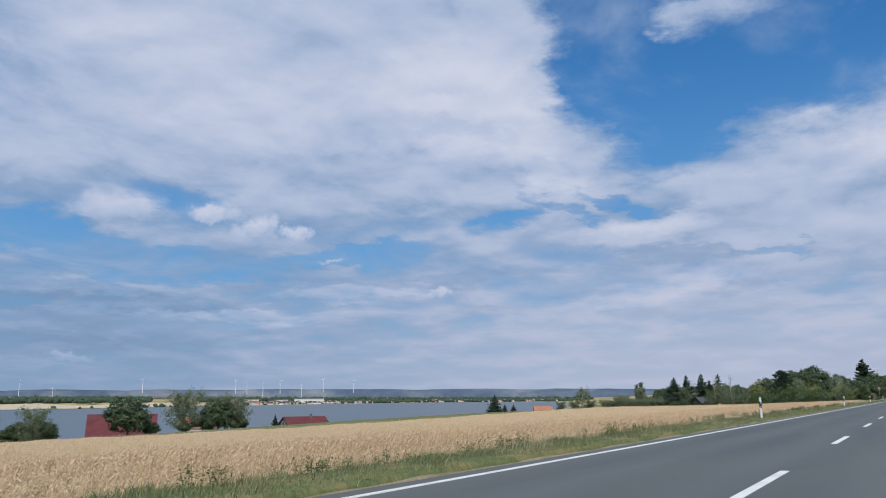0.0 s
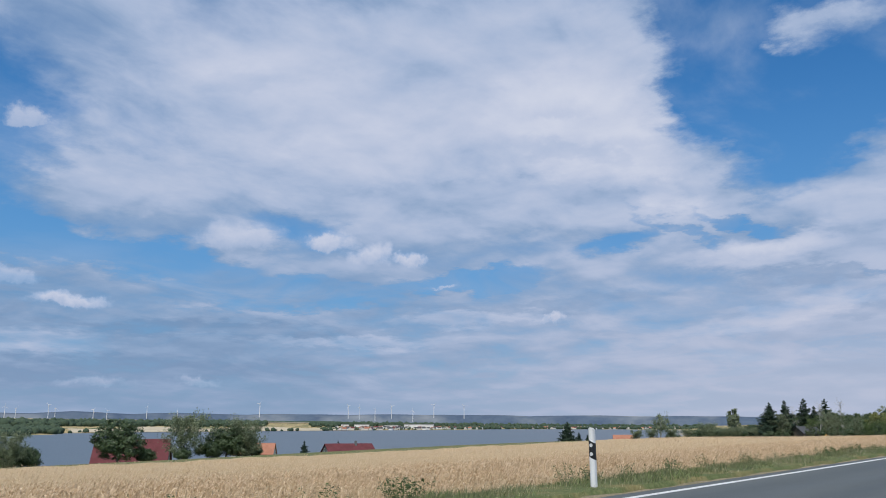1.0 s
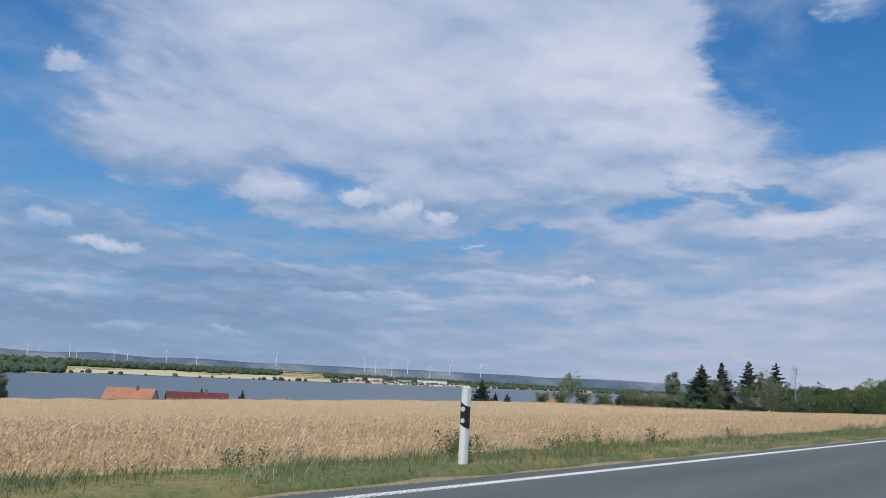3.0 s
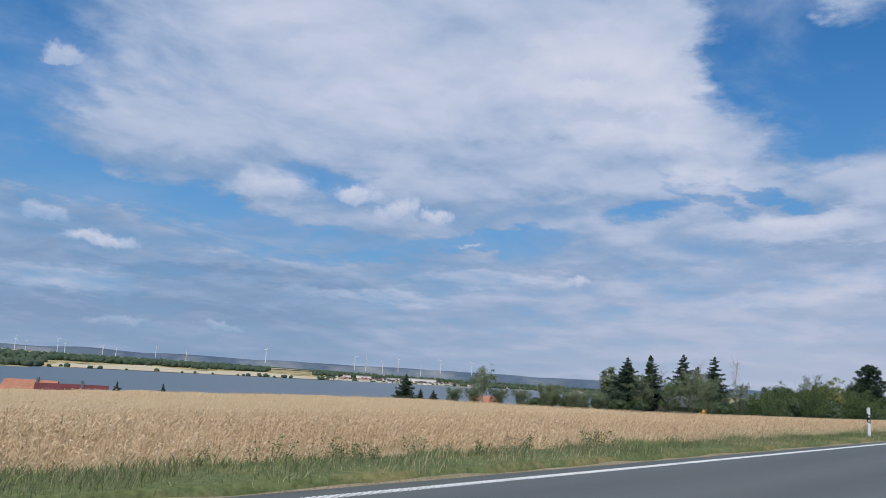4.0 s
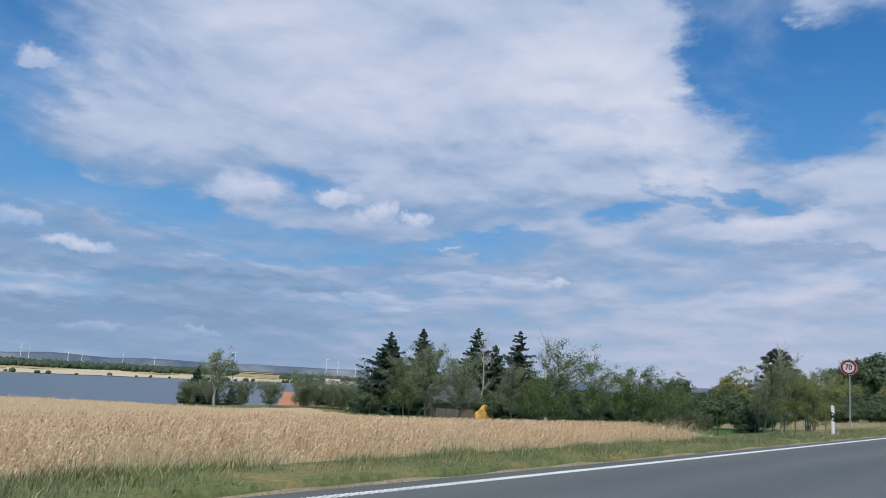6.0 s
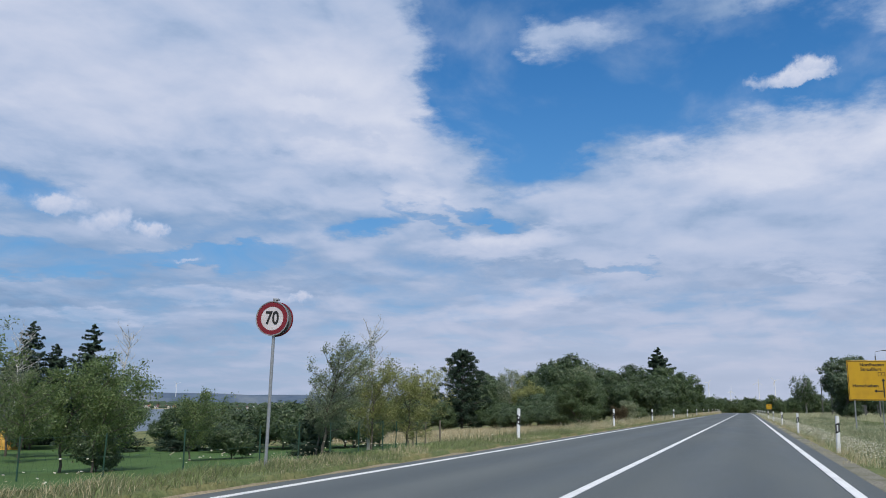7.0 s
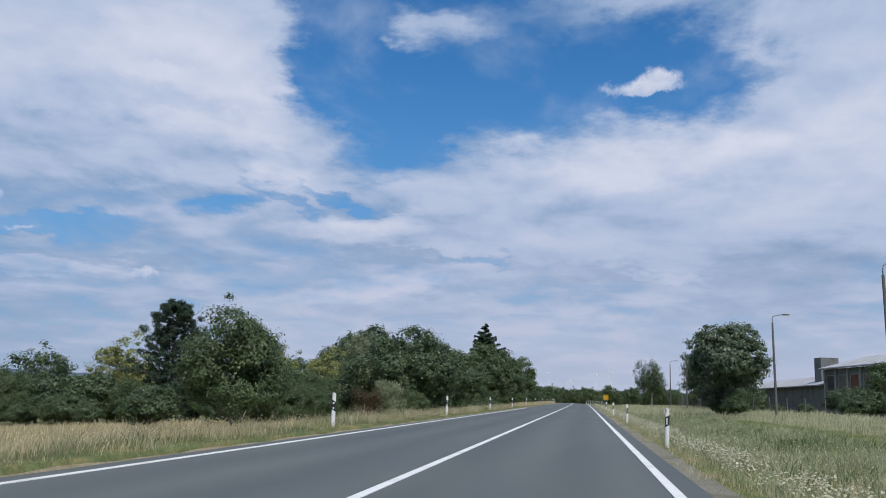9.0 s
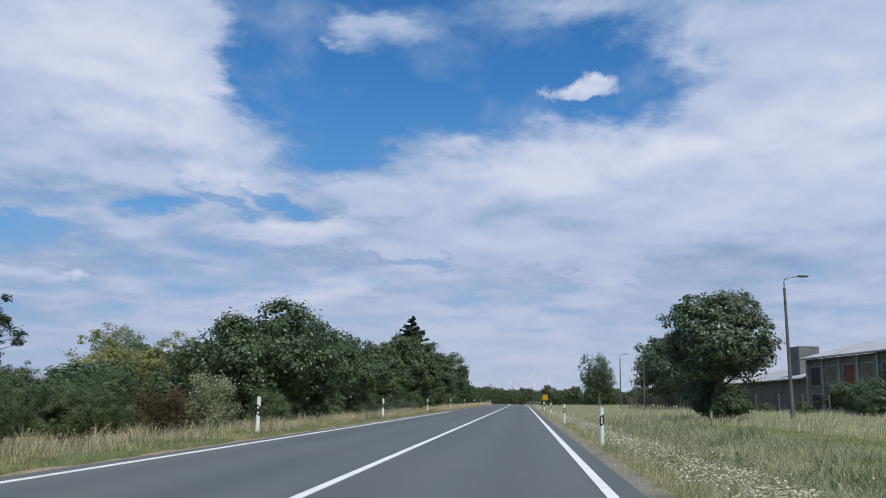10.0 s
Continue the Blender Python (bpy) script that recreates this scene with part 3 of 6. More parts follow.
def ridge(name, r, a0, a1, height, label, mat, seed):
    """A far range of hills as a long rounded bank."""
    n = 160
    az = np.radians(np.linspace(a0, a1, n))
    rows = []
    for k, (dr, hh) in enumerate(((0, 0.0), (30, 0.55), (90, 0.9), (200, 1.0), (320, 0.9))):
        h = np.array([height(math.degrees(q)) * (1 + 0.22 * noise.noise((math.degrees(q) * 0.3, seed, 0)) + 0.08 * noise.noise((math.degrees(q) * 1.6, seed, 3))) for q in az])
        rows.append(np.stack([-np.sin(az) * (r + dr), 49 + np.cos(az) * (r + dr), -24 + (h + 24) * hh], 1))
    v = np.concatenate(rows)
    i = (np.arange(len(rows) - 1)[:, None] * n + np.arange(n - 1)[None, :]).ravel()
    return tagged(new(name, mesh_np(name, v, np.stack([i, i + 1, i + 1 + n, i + n], 1), mat, True)), label, "hills", kind="structure")


# the blue haze of this range lies in its base colour
ridge("backdrop", 4250, -60, 130, lambda a: float(np.interp(a, [-60, -5, 5, 20, 30, 45, 60, 80, 130], [30, 30, 33, 46, 50, 50, 52, 50, 40])), "hill range beyond the lake, with blue haze painted into its colour", MAT["ridge"], 1.0)
ridge("backdrop", 3600, 41, 130, lambda a: float(np.interp(a, [41, 46, 52, 60, 70, 130], [2, 14, 15, 14, 18, 20])), "dark wooded slope beyond the lake", MAT["far_wood"], 5.0)


# ---- the road ----
def strip(name, x0, x1, y0, y1, z0, z1, thick, mat, step=10.0):
    """A slab along the road, between two offsets from its line."""
    ys = np.arange(y0, y1 + step * 0.5, step)
    c, h = road_x(ys), road_z(ys)
    rows = [np.stack([c + x, ys, h + z], 1) for x, z in ((x0, z0 - thick), (x0, z0), (x1, z1), (x1, z1 - thick))]
    v, n = np.concatenate(rows), len(ys)
    f = [(k * n + i, k * n + i + 1, (k + 1) % 4 * n + i + 1, (k + 1) % 4 * n + i) for k in range(3) for i in range(n - 1)]
    f += [(0, n, 2 * n, 3 * n), (n - 1, 4 * n - 1, 3 * n - 1, 2 * n - 1)]
    return mesh_np(name, v, f, mat)


road = empty("road", pose(0, 0, 0), "dark grey asphalt country road with white lines", "road", kind="structure")
part("lane", strip("lane", ROAD_L, MID, -60, 900, -0.105, 0.0, 0.4, MAT["asphalt"]), None, road)
part("lane", strip("lane", MID, ROAD_R, -60, 900, 0.0, -0.105, 0.4, MAT["asphalt"]), None, road)


def cross_z(x):
    return -0.105 * (abs(x - MID) / 4.4)


def line(x, w, y0, y1, step=10.0):
    part("road_line", strip("road_line", x - w / 2, x + w / 2, y0, y1, cross_z(x - w / 2) + 0.007, cross_z(x + w / 2) + 0.007, 0.012, MAT["paint"], step), None, road, "white painted road line")


line(-6.29, 0.17, 330, 900)
line(1.555, 0.16, -60, 900)
line(MID, 0.13, 185.3, 900)
for y0 in [10.3 + 12 * k for k in range(-5, 13)] + [161.5, 167.5, 173.5, 179.5]:
    line(MID, 0.13, y0, y0 + 4.1, 4.1)


def rumble(y0, y1):
    """The left edge line is a row of raised ribs."""
    ys = np.arange(y0, y1, 0.078)
    h = 0.017
    a = np.array([(-0.085, -h * 1.6, 0), (0.085, -h * 0.3, 0), (0.085, h * 1.6, 0), (-0.085, h * 0.3, 0)])
    zz = cross_z(-6.29)
    low, top = a + (-6.29, 0, zz + 0.002), a * (0.9, 0.82, 1) + (-6.29, 0, zz + 0.013)
    v = np.concatenate([low, top])[None] + np.stack([0 * ys, ys, 0 * ys], 1)[:, None]
    f = np.array([(4, 5, 6, 7), (0, 1, 5, 4), (1, 2, 6, 5), (2, 3, 7, 6), (3, 0, 4, 7)])
    f = f[None] + np.arange(len(ys))[:, None, None] * 8
    part("edge_line", mesh_np("edge_line", v.reshape(-1, 3), f.reshape(-1, 4), MAT["paint"]), None, road, "ribbed white edge line")


rumble(-30, 330)
for name, x0, x1 in (("shoulder", -6.9, ROAD_L + 0.07), ("shoulder", ROAD_R - 0.03, 2.42)):
    xs_ = np.linspace(x0, x1, 6)
    ys_ = np.arange(-40, 520, 0.7)

    def height(X, Y):
        return np.interp(X, [-6.9, -6.84, -6.79, -6.71, 2.03, 2.75], [-0.03, -0.06, -0.098, -0.14, -0.115, -0.10]) + road_z(Y) + 0.012 * np.sin(Y * 2.1 + X * 9) * np.cos(Y * 0.77)

    sh = tagged(new(name, grid_mesh(name, xs_, ys_, height, MAT["gravel" if x0 < 0 else "gravel_grey"])), "strip of pale gravel and dust beside the asphalt", "verge", kind="structure")

tagged(new("meadow", grid_mesh("meadow", np.arange(-112, -8.3, 1.4), np.arange(231, 346, 1.4), lambda X, Y: land(X, Y) + np.where((Y > 232.5 + 0.75 * np.maximum(-19 - X, 0)) & (Y < 308 + 0.45 * np.maximum(-40 - X, 0)), 0.03, -0.4), MAT["dry_soil"])), "dry straw-coloured meadow in front of the wood", "meadow", kind="structure")

# ---- crops and verges ----
def wheat_end(x):
    """Where the wheat stops, along the road."""
    return 184 + np.minimum(-9.0 - x, 31) * 0.74 + np.maximum(-40 - x, 0) * 0.5


def wheat_edge(y):
    """The wavy roadside edge of the wheat."""
    return -9.35 + 0.35 * np.sin(y * 0.21) + 0.25 * np.sin(y * 0.057 + 1)


field = empty("wheat_field", pose(0, 0, 0), "ripe golden wheat field sloping down to the lake", "wheat field", kind="stuff")


def rut(x):
    """Wheel ruts of the sprayer, in pairs along the field."""
    return sum(np.exp(-((x - c) / 0.28) ** 4) for c in (-19.2, -21.0, -37.2, -39.0, -55.2, -57.0))


def canopy_z(X, Y):
    h = 0.47 + 0.04 * np.sin(X * 0.9 + Y * 0.35) + 0.05 * np.sin(Y * 1.3 - X * 0.5) + 0.06 * np.sin(X * 0.23 + 1) * np.sin(Y * 0.17)
    end = np.clip((wheat_end(X) - Y) / 1.2, 0, 1)
    side = np.clip((wheat_edge(Y) - X) / 2.6, 0, 1) ** 0.6
    back = np.clip((X + 63) / 2, 0, 1)
    h = h - 0.3 * rut(X)
    return land(X, Y) - 0.15 + (h + 0.15) * np.minimum(np.minimum(end, side), back)


cx = np.sort(np.concatenate([np.arange(-64, -22, 0.4), np.arange(-22, -8.4, 0.2)]))
part("canopy", grid_mesh("canopy", cx, np.arange(-45, 226, 1.0), canopy_z, MAT["canopy"]), None, field)


def wheat_np(x, y):
    """Stalks with drooping ears: a thin blade and a bent, four-sided ear."""
    k = len(x)
    z = land(x, y)
    rim = np.minimum(np.clip((wheat_edge(y) - x) / 2.4, 0, 1) ** 0.6, np.clip((wheat_end(x) - y) / 1.5, 0, 1))
    h = rng.uniform(0.47, 0.66, k) * (0.25 + 0.75 * rim) * np.where(rim < 0.98, rng.uniform(0.75, 1.15, k), 1.0)
    a = rng.normal(0.5, 0.9, k)
    bend = rng.uniform(0.03, 0.1, k)
    bx, by = np.cos(a) * bend, np.sin(a) * bend
    foot = np.stack([x, y, z + 0.62 * h], 1)
    neck = np.stack([x + bx * 0.5, y + by * 0.5, z + h], 1)
    tip = np.stack([x + bx * 1.5, y + by * 1.5, z + h + rng.uniform(-0.02, 0.1, k)], 1)
    mid = (neck + tip) / 2 + np.stack([0 * x, 0 * x, 0.025 + 0 * x], 1)
    b = rng.uniform(0, 6.28, k)
    s = np.stack([np.cos(b), np.sin(b), 0 * b], 1) * 0.0095
    up = np.stack([0 * b, 0 * b, 0.012 + 0 * b], 1)
    v = np.stack([foot - s * 0.4, foot + s * 0.4, neck + s * 0.4, neck - s * 0.4, mid + s * 1.4, mid + up, mid - s * 1.4, tip], 1).reshape(-1, 3)
    i = np.arange(k)[:, None] * 8
    q = np.concatenate([i + np.array([[0, 1, 2, 3]]), i + np.array([[2, 4, 7, 5]]), i + np.array([[5, 7, 6, 3]])], 0)
    return v, q


for lo, hi, count in ((-13, -8.6, 170000), (-24, -13, 110000), (-60, -24, 50000)):
    x = rng.uniform(lo, hi, count)
    y = rng.uniform(-14, 220, count)
    keep = (y < wheat_end(x) - 0.1) & (rut(x) < 0.5) & (x < wheat_edge(y) + rng.normal(0, 0.12, count))
    part("wheat_stalks", mesh_np("wheat_stalks", *wheat_np(x[keep], y[keep]), MAT["wheat"]), None, field)


def scatter(name, label, category, mat, count, xlim, ylim, height, width, keep=None, lean=0.4, seed=0, wind=(0.25, 0.1)):
    r = np.random.default_rng(seed)
    x, y = r.uniform(*xlim, count), r.uniform(*ylim, count)
    if keep is not None:
        k = keep(x, y, r)
        x, y = x[k], y[k]
    z = land(x, y) - 0.03
    swell = np.sin(x * 1.3 + 2.1 * np.sin(y * 0.61 + seed)) + np.sin(y * 1.05 + 1.8 * np.sin(x * 0.9 + seed)) + np.sin(x * 3.7 + y * 2.9)
    height = height * np.clip(0.95 + 0.32 * swell, 0.35, 1.9)
    return tagged(new(name, mesh_np(name, *blades_np(r, x, y, z, height, width, lean, wind), mat)), label, category, kind="stuff")


def clumpy(scale, cut):
    def keep(x, y, r):
        v = np.array([noise.noise((a * scale, b * scale, 3.1)) for a, b in zip(x, y)])
        return v + r.normal(0, 0.18, len(x)) > cut
    return keep


def lush(x, y, r):
    """The green strip between the asphalt and the wheat."""
    return x < -6.84 + r.normal(0, 0.03, len(x))


scatter("verge_grass", "green roadside grass beside the asphalt", "grass", MAT["grass"], 150000, (-9.9, -6.78), (-14, 200), 0.085, 0.008, lush, lean=0.9, seed=1, wind=(0.1, 0.05))
scatter("verge_grass", "tufts of longer green roadside grass", "grass", MAT["grass"], 60000, (-9.7, -7.2), (-14, 200), 0.13, 0.008, clumpy(0.5, 0.05), lean=1.2, seed=31, wind=(0.1, 0.0))
scatter("verge_grass", "low fresh green weeds in the verge", "grass", MAT["weed_light"], 56000, (-9.4, -6.85), (-14, 230), 0.1, 0.018, clumpy(0.8, 0.02), lean=1.0, seed=32, wind=(0.1, 0.0))
scatter("verge_grass", "yellowing roadside grass with bare patches", "grass", MAT["dry"], 44000, (-9.4, -6.82), (-14, 200), 0.13, 0.006, clumpy(0.35, 0.05), lean=0.8, seed=2)
scatter("dry_grass", "tall dry pale grass on the verge", "grass", MAT["dry"], 42000, (-20, -7.4), (228, 330), 0.34, 0.012, clumpy(0.25, -0.05), seed=3, lean=0.8, wind=(0.1, 0.0))
scatter("dry_grass", "bleached grass between the wheat and the verge", "grass", MAT["dry"], 24000, (-10.6, -8.2), (128, 180), 0.26, 0.007, clumpy(0.3, -0.1), lean=0.9, seed=51, wind=(0.2, 0.1))
scatter("dry_grass", "tall dry pale grass by the wheat end", "grass", MAT["dry"], 22000, (-19, -11.0), (174, 198), 0.5, 0.008, lambda x, y, r: (y > wheat_end(x) - 2) & (y < wheat_end(x) + 2.5 + r.normal(0, 1, len(x))), seed=4, wind=(0.6, 0.1), lean=0.6)
scatter("meadow_grass", "mixed green and dry roadside grass", "grass", MAT["weed_light"], 60000, (-11.5, -6.98), (186, 330), 0.12, 0.012, clumpy(0.5, -0.15), lean=0.9, seed=5)
scatter("verge_grass", "dense short grass beside the asphalt edge", "grass", MAT["grass"], 90000, (-9.2, -6.82), (180, 330), 0.075, 0.010, None, lean=1.0, seed=41, wind=(0.1, 0.0))
scatter("dry_grass", "short dry stems in the verge", "grass", MAT["dry"], 16000, (-10.5, -6.86), (186, 222), 0.1, 0.008, clumpy(0.45, 0.0), lean=1.0, seed=52, wind=(0.05, 0.0))
scatter("dry_grass", "dry stems mixed into the verge", "grass", MAT["dry"], 52000, (-10.5, -6.86), (220, 330), 0.24, 0.008, clumpy(0.45, -0.05), lean=1.0, seed=42, wind=(0.05, 0.0))
scatter("meadow_grass", "silvery seed heads in the verge", "grass", MAT["pale_grass"], 20000, (-11.5, -7.3), (222, 330), 0.32, 0.008, clumpy(0.4, 0.0), lean=0.9, seed=36, wind=(0.05, 0.0))
scatter("dry_grass", "pale dry meadow grass in front of the wood", "grass", MAT["dry"], 100000, (-104, -12), (230, 330), 0.36, 0.035, lambda x, y, r: (y > 232.5 + 0.75 * np.maximum(-19 - x, 0)) & (y < 300 + 0.45 * np.maximum(-40 - x, 0)), seed=23, lean=0.8, wind=(0.12, 0.0))
scatter("meadow_grass", "mixed green and dry roadside grass", "grass", MAT["grass"], 40000, (-12, -7.2), (205, 330), 0.28, 0.010, clumpy(0.4, -0.05), lean=1.0, seed=24, wind=(0.05, 0.0))
scatter("verge_grass", "grassy verge along the wood", "grass", MAT["dry"], 24000, (-12, -6.95), (330, 470), 0.35, 0.03, None, seed=6)
scatter("meadow_grass", "long silvery green grass in the meadow", "grass", MAT["pale_grass"], 80000, (2.75, 9.5), (205, 300), 0.27, 0.010, clumpy(0.35, -0.1), lean=1.2, seed=7, wind=(0.0, 0.0))
scatter("meadow_grass", "tall silvery grass along the fence", "grass", MAT["pale_grass"], 46000, (13, 26), (240, 330), 0.42, 0.022, clumpy(0.2, -0.1), lean=0.6, seed=33)
scatter("verge_grass", "short green undergrowth in the meadow", "grass", MAT["weed_light"], 70000, (2.6, 8.5), (205, 310), 0.1, 0.012, None, lean=1.0, seed=43, wind=(0.0, 0.0))
scatter("lawn_grass", "short mown light green grass strip", "grass", MAT["weed_light"], 60000, (8.6, 14), (205, 300), 0.06, 0.022, None, lean=1.0, seed=34, wind=(0.0, 0.0))
scatter("meadow_grass", "clumps of grey-green meadow herbs", "grass", MAT["herb"], 62000, (2.9, 9.5), (205, 310), 0.3, 0.018, clumpy(0.4, 0.12), lean=1.3, seed=35, wind=(0.0, 0.0))
scatter("meadow_grass", "long silvery green grass in the meadow", "grass", MAT["pale_grass"], 46000, (2.3, 24), (300, 430), 0.4, 0.035, None, seed=8)
scatter("meadow_grass", "patches of darker green grass", "grass", MAT["weed"], 60000, (3.0, 10), (205, 320), 0.3, 0.013, clumpy(0.3, 0.2), lean=0.9, seed=9)
scatter("dry_grass", "dry straw-coloured stems among daisies", "grass", MAT["dry"], 44000, (2.4, 6.5), (205, 330), 0.22, 0.008, clumpy(0.6, -0.05), lean=0.9, seed=10)
scatter("dry_grass", "low dry tufts growing into the gravel edge", "grass", MAT["dry"], 16000, (2.1, 2.7), (205, 330), 0.1, 0.008, clumpy(0.7, 0.05), lean=0.9, seed=37)
scatter("verge_grass", "low green tufts growing into the gravel edge", "grass", MAT["weed_light"], 12000, (2.15, 2.7), (205, 330), 0.08, 0.012, clumpy(0.9, 0.12), lean=0.9, seed=38)


def daisies(count, xlim, ylim, seed, mat="petal", label="patch of small white daisies along the asphalt edge", cut=0.08):
    """Flower heads with a few petals each, in drifts."""
    r = np.random.default_rng(seed)
    x, y = r.uniform(*xlim, count), r.uniform(*ylim, count)
    k = clumpy(0.7, cut)(x, y, r)
    x, y = x[k], y[k]
    z = land(x, y) + r.uniform(0.2, 0.42, len(x))
    c = np.stack([x, y, z], 1)
    out = []
    for j in range(3):
        a = r.uniform(0, 6.28, len(x)) + j * 2.1
        s = np.stack([np.cos(a), np.sin(a), r.normal(0, 0.25, len(x))], 1) * 0.022
        t = np.stack([-np.sin(a), np.cos(a), r.normal(0, 0.3, len(x))], 1) * 0.018
        out.append((np.stack([c - s, c + t, c + s, c - t], 1).reshape(-1, 3), np.arange(4 * len(x)).reshape(-1, 4)))
    tagged(new("daisy_patch", mesh_np("daisy_patch", *joined(out), MAT[mat])), label, "flowers", kind="stuff")


daisies(22000, (2.6, 3.9), (205, 330), 20)
daisies(3600, (3.8, 7.5), (205, 300), 21)
daisies(1500, (-9.5, -7.3), (190, 300), 22)
daisies(160, (-9.0, -7.3), (-10, 180), 23)
daisies(700, (-10.0, -8.0), (236, 290), 24, "poppy", "scattered red poppies in the dry verge", 0.3)
daisies(2200, (-11.0, -7.8), (215, 300), 25, "yellow_petal", "small yellow flowers in the dry verge", 0.2)


def weed_clump(seed, h, w):
    """A leafy weed: a few upright stems with leaves in tiers."""
    r = np.random.default_rng(seed)
    stems, spots, nr = [], [], []
    for s in range(9):
        a, d = r.uniform(0, 6.28), w * r.uniform(0.05, 0.5)
        hh = h * r.uniform(0.55, 1.0)
        top = np.array([np.cos(a) * d * 1.3 + 0.1 * h, np.sin(a) * d * 1.3, hh])
        foot = np.array([np.cos(a) * d * 0.7, np.sin(a) * d * 0.7, -0.05])
        line_ = np.linspace(0, 1, 5)[:, None] * (top - foot) + foot
        stems.append(tube_np(line_, np.linspace(0.008, 0.003, 5), 4))
        t = r.uniform(0.15, 1.0, 26)[:, None]
        p = foot + t * (top - foot)
        off = r.normal(0, 1, (26, 3)) * (0.11 * (1.15 - 0.6 * t)) * [1, 1, 0.4]
        spots.append(p + off)
        nr.append(off * 0.4 + [0, 0, 0.12])
    ob = empty("weed_clump", pose(0, 0, -200), "dark green leafy roadside weed", "weed", "weeds in the verges")
    for v, f in stems:
        part("stem", mesh_np("stem", v, f, MAT["weed"]), None, ob)
    part("leaves", mesh_np("leaves", *leaves_np(r, np.concatenate(spots), np.concatenate(nr) / 0.1, 0.085, 0.45), MAT["weed"]), None, ob)
    return ob


def placed(x, y, turn=0.0, s=1.0, dz=-0.04, sz=None):
    return pose(x, y, float(land(x, y)) + dz, 0, 0, turn) @ Matrix.Diagonal((s, s, sz or s, 1))


weeds = [weed_clump(31 + k, 0.7, 1.05) for k in range(3)]
wr = np.random.default_rng(12)
spots = []
for y0, n_, dy in ((-1, 4, 3), (3, 6, 5), (14, 7, 6), (26, 5, 5), (41, 9, 6), (52, 6, 5), (59, 8, 6), (70, 12, 8), (82, 8, 8), (96, 6, 6), (114, 4, 3), (119, 5, 3), (146, 2, 4)):
    spots += [(wr.normal(-8.8, 0.32), y0 + wr.uniform(-dy, dy)) for _ in range(int(n_ * 1.8))]
spots += [(wr.uniform(3.6, 9.5), wr.uniform(246, 300)) for _ in range(60)] + [(wr.uniform(-11.5, -9.0), wr.uniform(205, 275)) for _ in range(36)]
for k, (x, y) in enumerate(spots):
    src = weeds[k % 3]
    m = placed(x, y, wr.uniform(0, 360), wr.uniform(0.35, 0.7))
    if k < 3:
        src.matrix_world = m
    else:
        copy_thing(src, m).matrix_basis = m

# ---- trees ----
def crown_np(r, centre, radii, clumps, per, leaf, clump_r, ragged=0.22, hollow=0.5, flat_bottom=0.85, slim=0.55, droop=0.0):
    """Leaves in clumps round the boughs: several rounded lobes with dark hollows between them."""
    clumps, per = int(clumps * 1.25), int(per * 1.35)
    radii = np.array(radii)
    n_l = 15
    k = np.arange(n_l) + 0.5
    ph, th = np.arccos(1 - 1.75 * k / n_l), k * 2.39996 + r.uniform(0, 6.28)
    lobe = np.stack([np.cos(th) * np.sin(ph), np.sin(th) * np.sin(ph), np.cos(ph)], 1) + r.normal(0, 0.14, (n_l, 3))
    lobe[:, 2] = np.where(lobe[:, 2] < 0, lobe[:, 2] * flat_bottom, lobe[:, 2])
    lobe_r = 0.42 * np.clip(1 + r.normal(0, ragged * 0.9, n_l), 0.55, 1.35)
    lobe = np.concatenate([lobe * 0.6, [[0, 0, 0.0]]])
    lobe_r = np.append(lobe_r, 0.5)
    which = r.integers(0, n_l + 1, clumps)
    d = r.normal(0, 1, (clumps, 3)) + lobe[which] * 1.1
    d /= np.linalg.norm(d, axis=1)[:, None]
    rad = lobe_r[which] * (hollow + (1 - hollow) * r.uniform(0, 1, clumps) ** 0.5) * np.where(r.uniform(0, 1, clumps) < 0.12, 1.3, 1.0)
    c = np.array(centre) + (lobe[which] + d * rad[:, None]) * radii
    c[:, 2] = np.maximum(c[:, 2], 0.25 * clump_r)
    size = clump_r * r.uniform(0.5, 1.1, clumps)
    off = r.normal(0, 0.5, (clumps, per, 3))
    ln = np.linalg.norm(off, axis=2, keepdims=True)
    off = off / ln * np.minimum(ln, 1.1)
    p = c[:, None] + off * size[:, None, None] * np.array([1, 1, 0.75])
    p[..., 2] -= droop * np.abs(r.normal(0, 0.6, (clumps, per))) * size[:, None]
    nr = off * 1.2 + d[:, None] * 0.9 + np.array([0, 0, 0.5])
    return leaves_np(r, p.reshape(-1, 3), nr.reshape(-1, 3), leaf, slim), c


def limbs_np(r, h, trunk_h, trunk_r, tips, n_limb, sides=7, lean=0.0):
    top = np.array([lean * h, 0, h])
    k = 7
    line_ = np.stack([np.linspace(0, top[0], k) + r.normal(0, 0.02 * h, k) * (np.arange(k) > 0), r.normal(0, 0.02 * h, k) * (np.arange(k) > 0), np.linspace(-0.2, h * 0.82, k)], 1)
    out = [tube_np(line_, trunk_r * np.linspace(1.1, 0.18, k), sides)]
    for t in tips[r.choice(len(tips), min(n_limb, len(tips)), replace=False)]:
        z0 = np.clip(r.uniform(trunk_h, max(trunk_h * 1.1, t[2] * 0.75)), 0, h * 0.75)
        foot = np.array([np.interp(z0, line_[:, 2], line_[:, 0]), np.interp(z0, line_[:, 2], line_[:, 1]), z0])
        mid = (foot + t) / 2 + r.normal(0, 0.05 * h, 3) + [0, 0, 0.04 * h]
        s = np.linspace(0, 1, 5)[:, None]
        out.append(tube_np((1 - s) ** 2 * foot + 2 * s * (1 - s) * mid + s * s * t, trunk_r * np.linspace(0.42, 0.06, 5), 5))
    return joined(out)


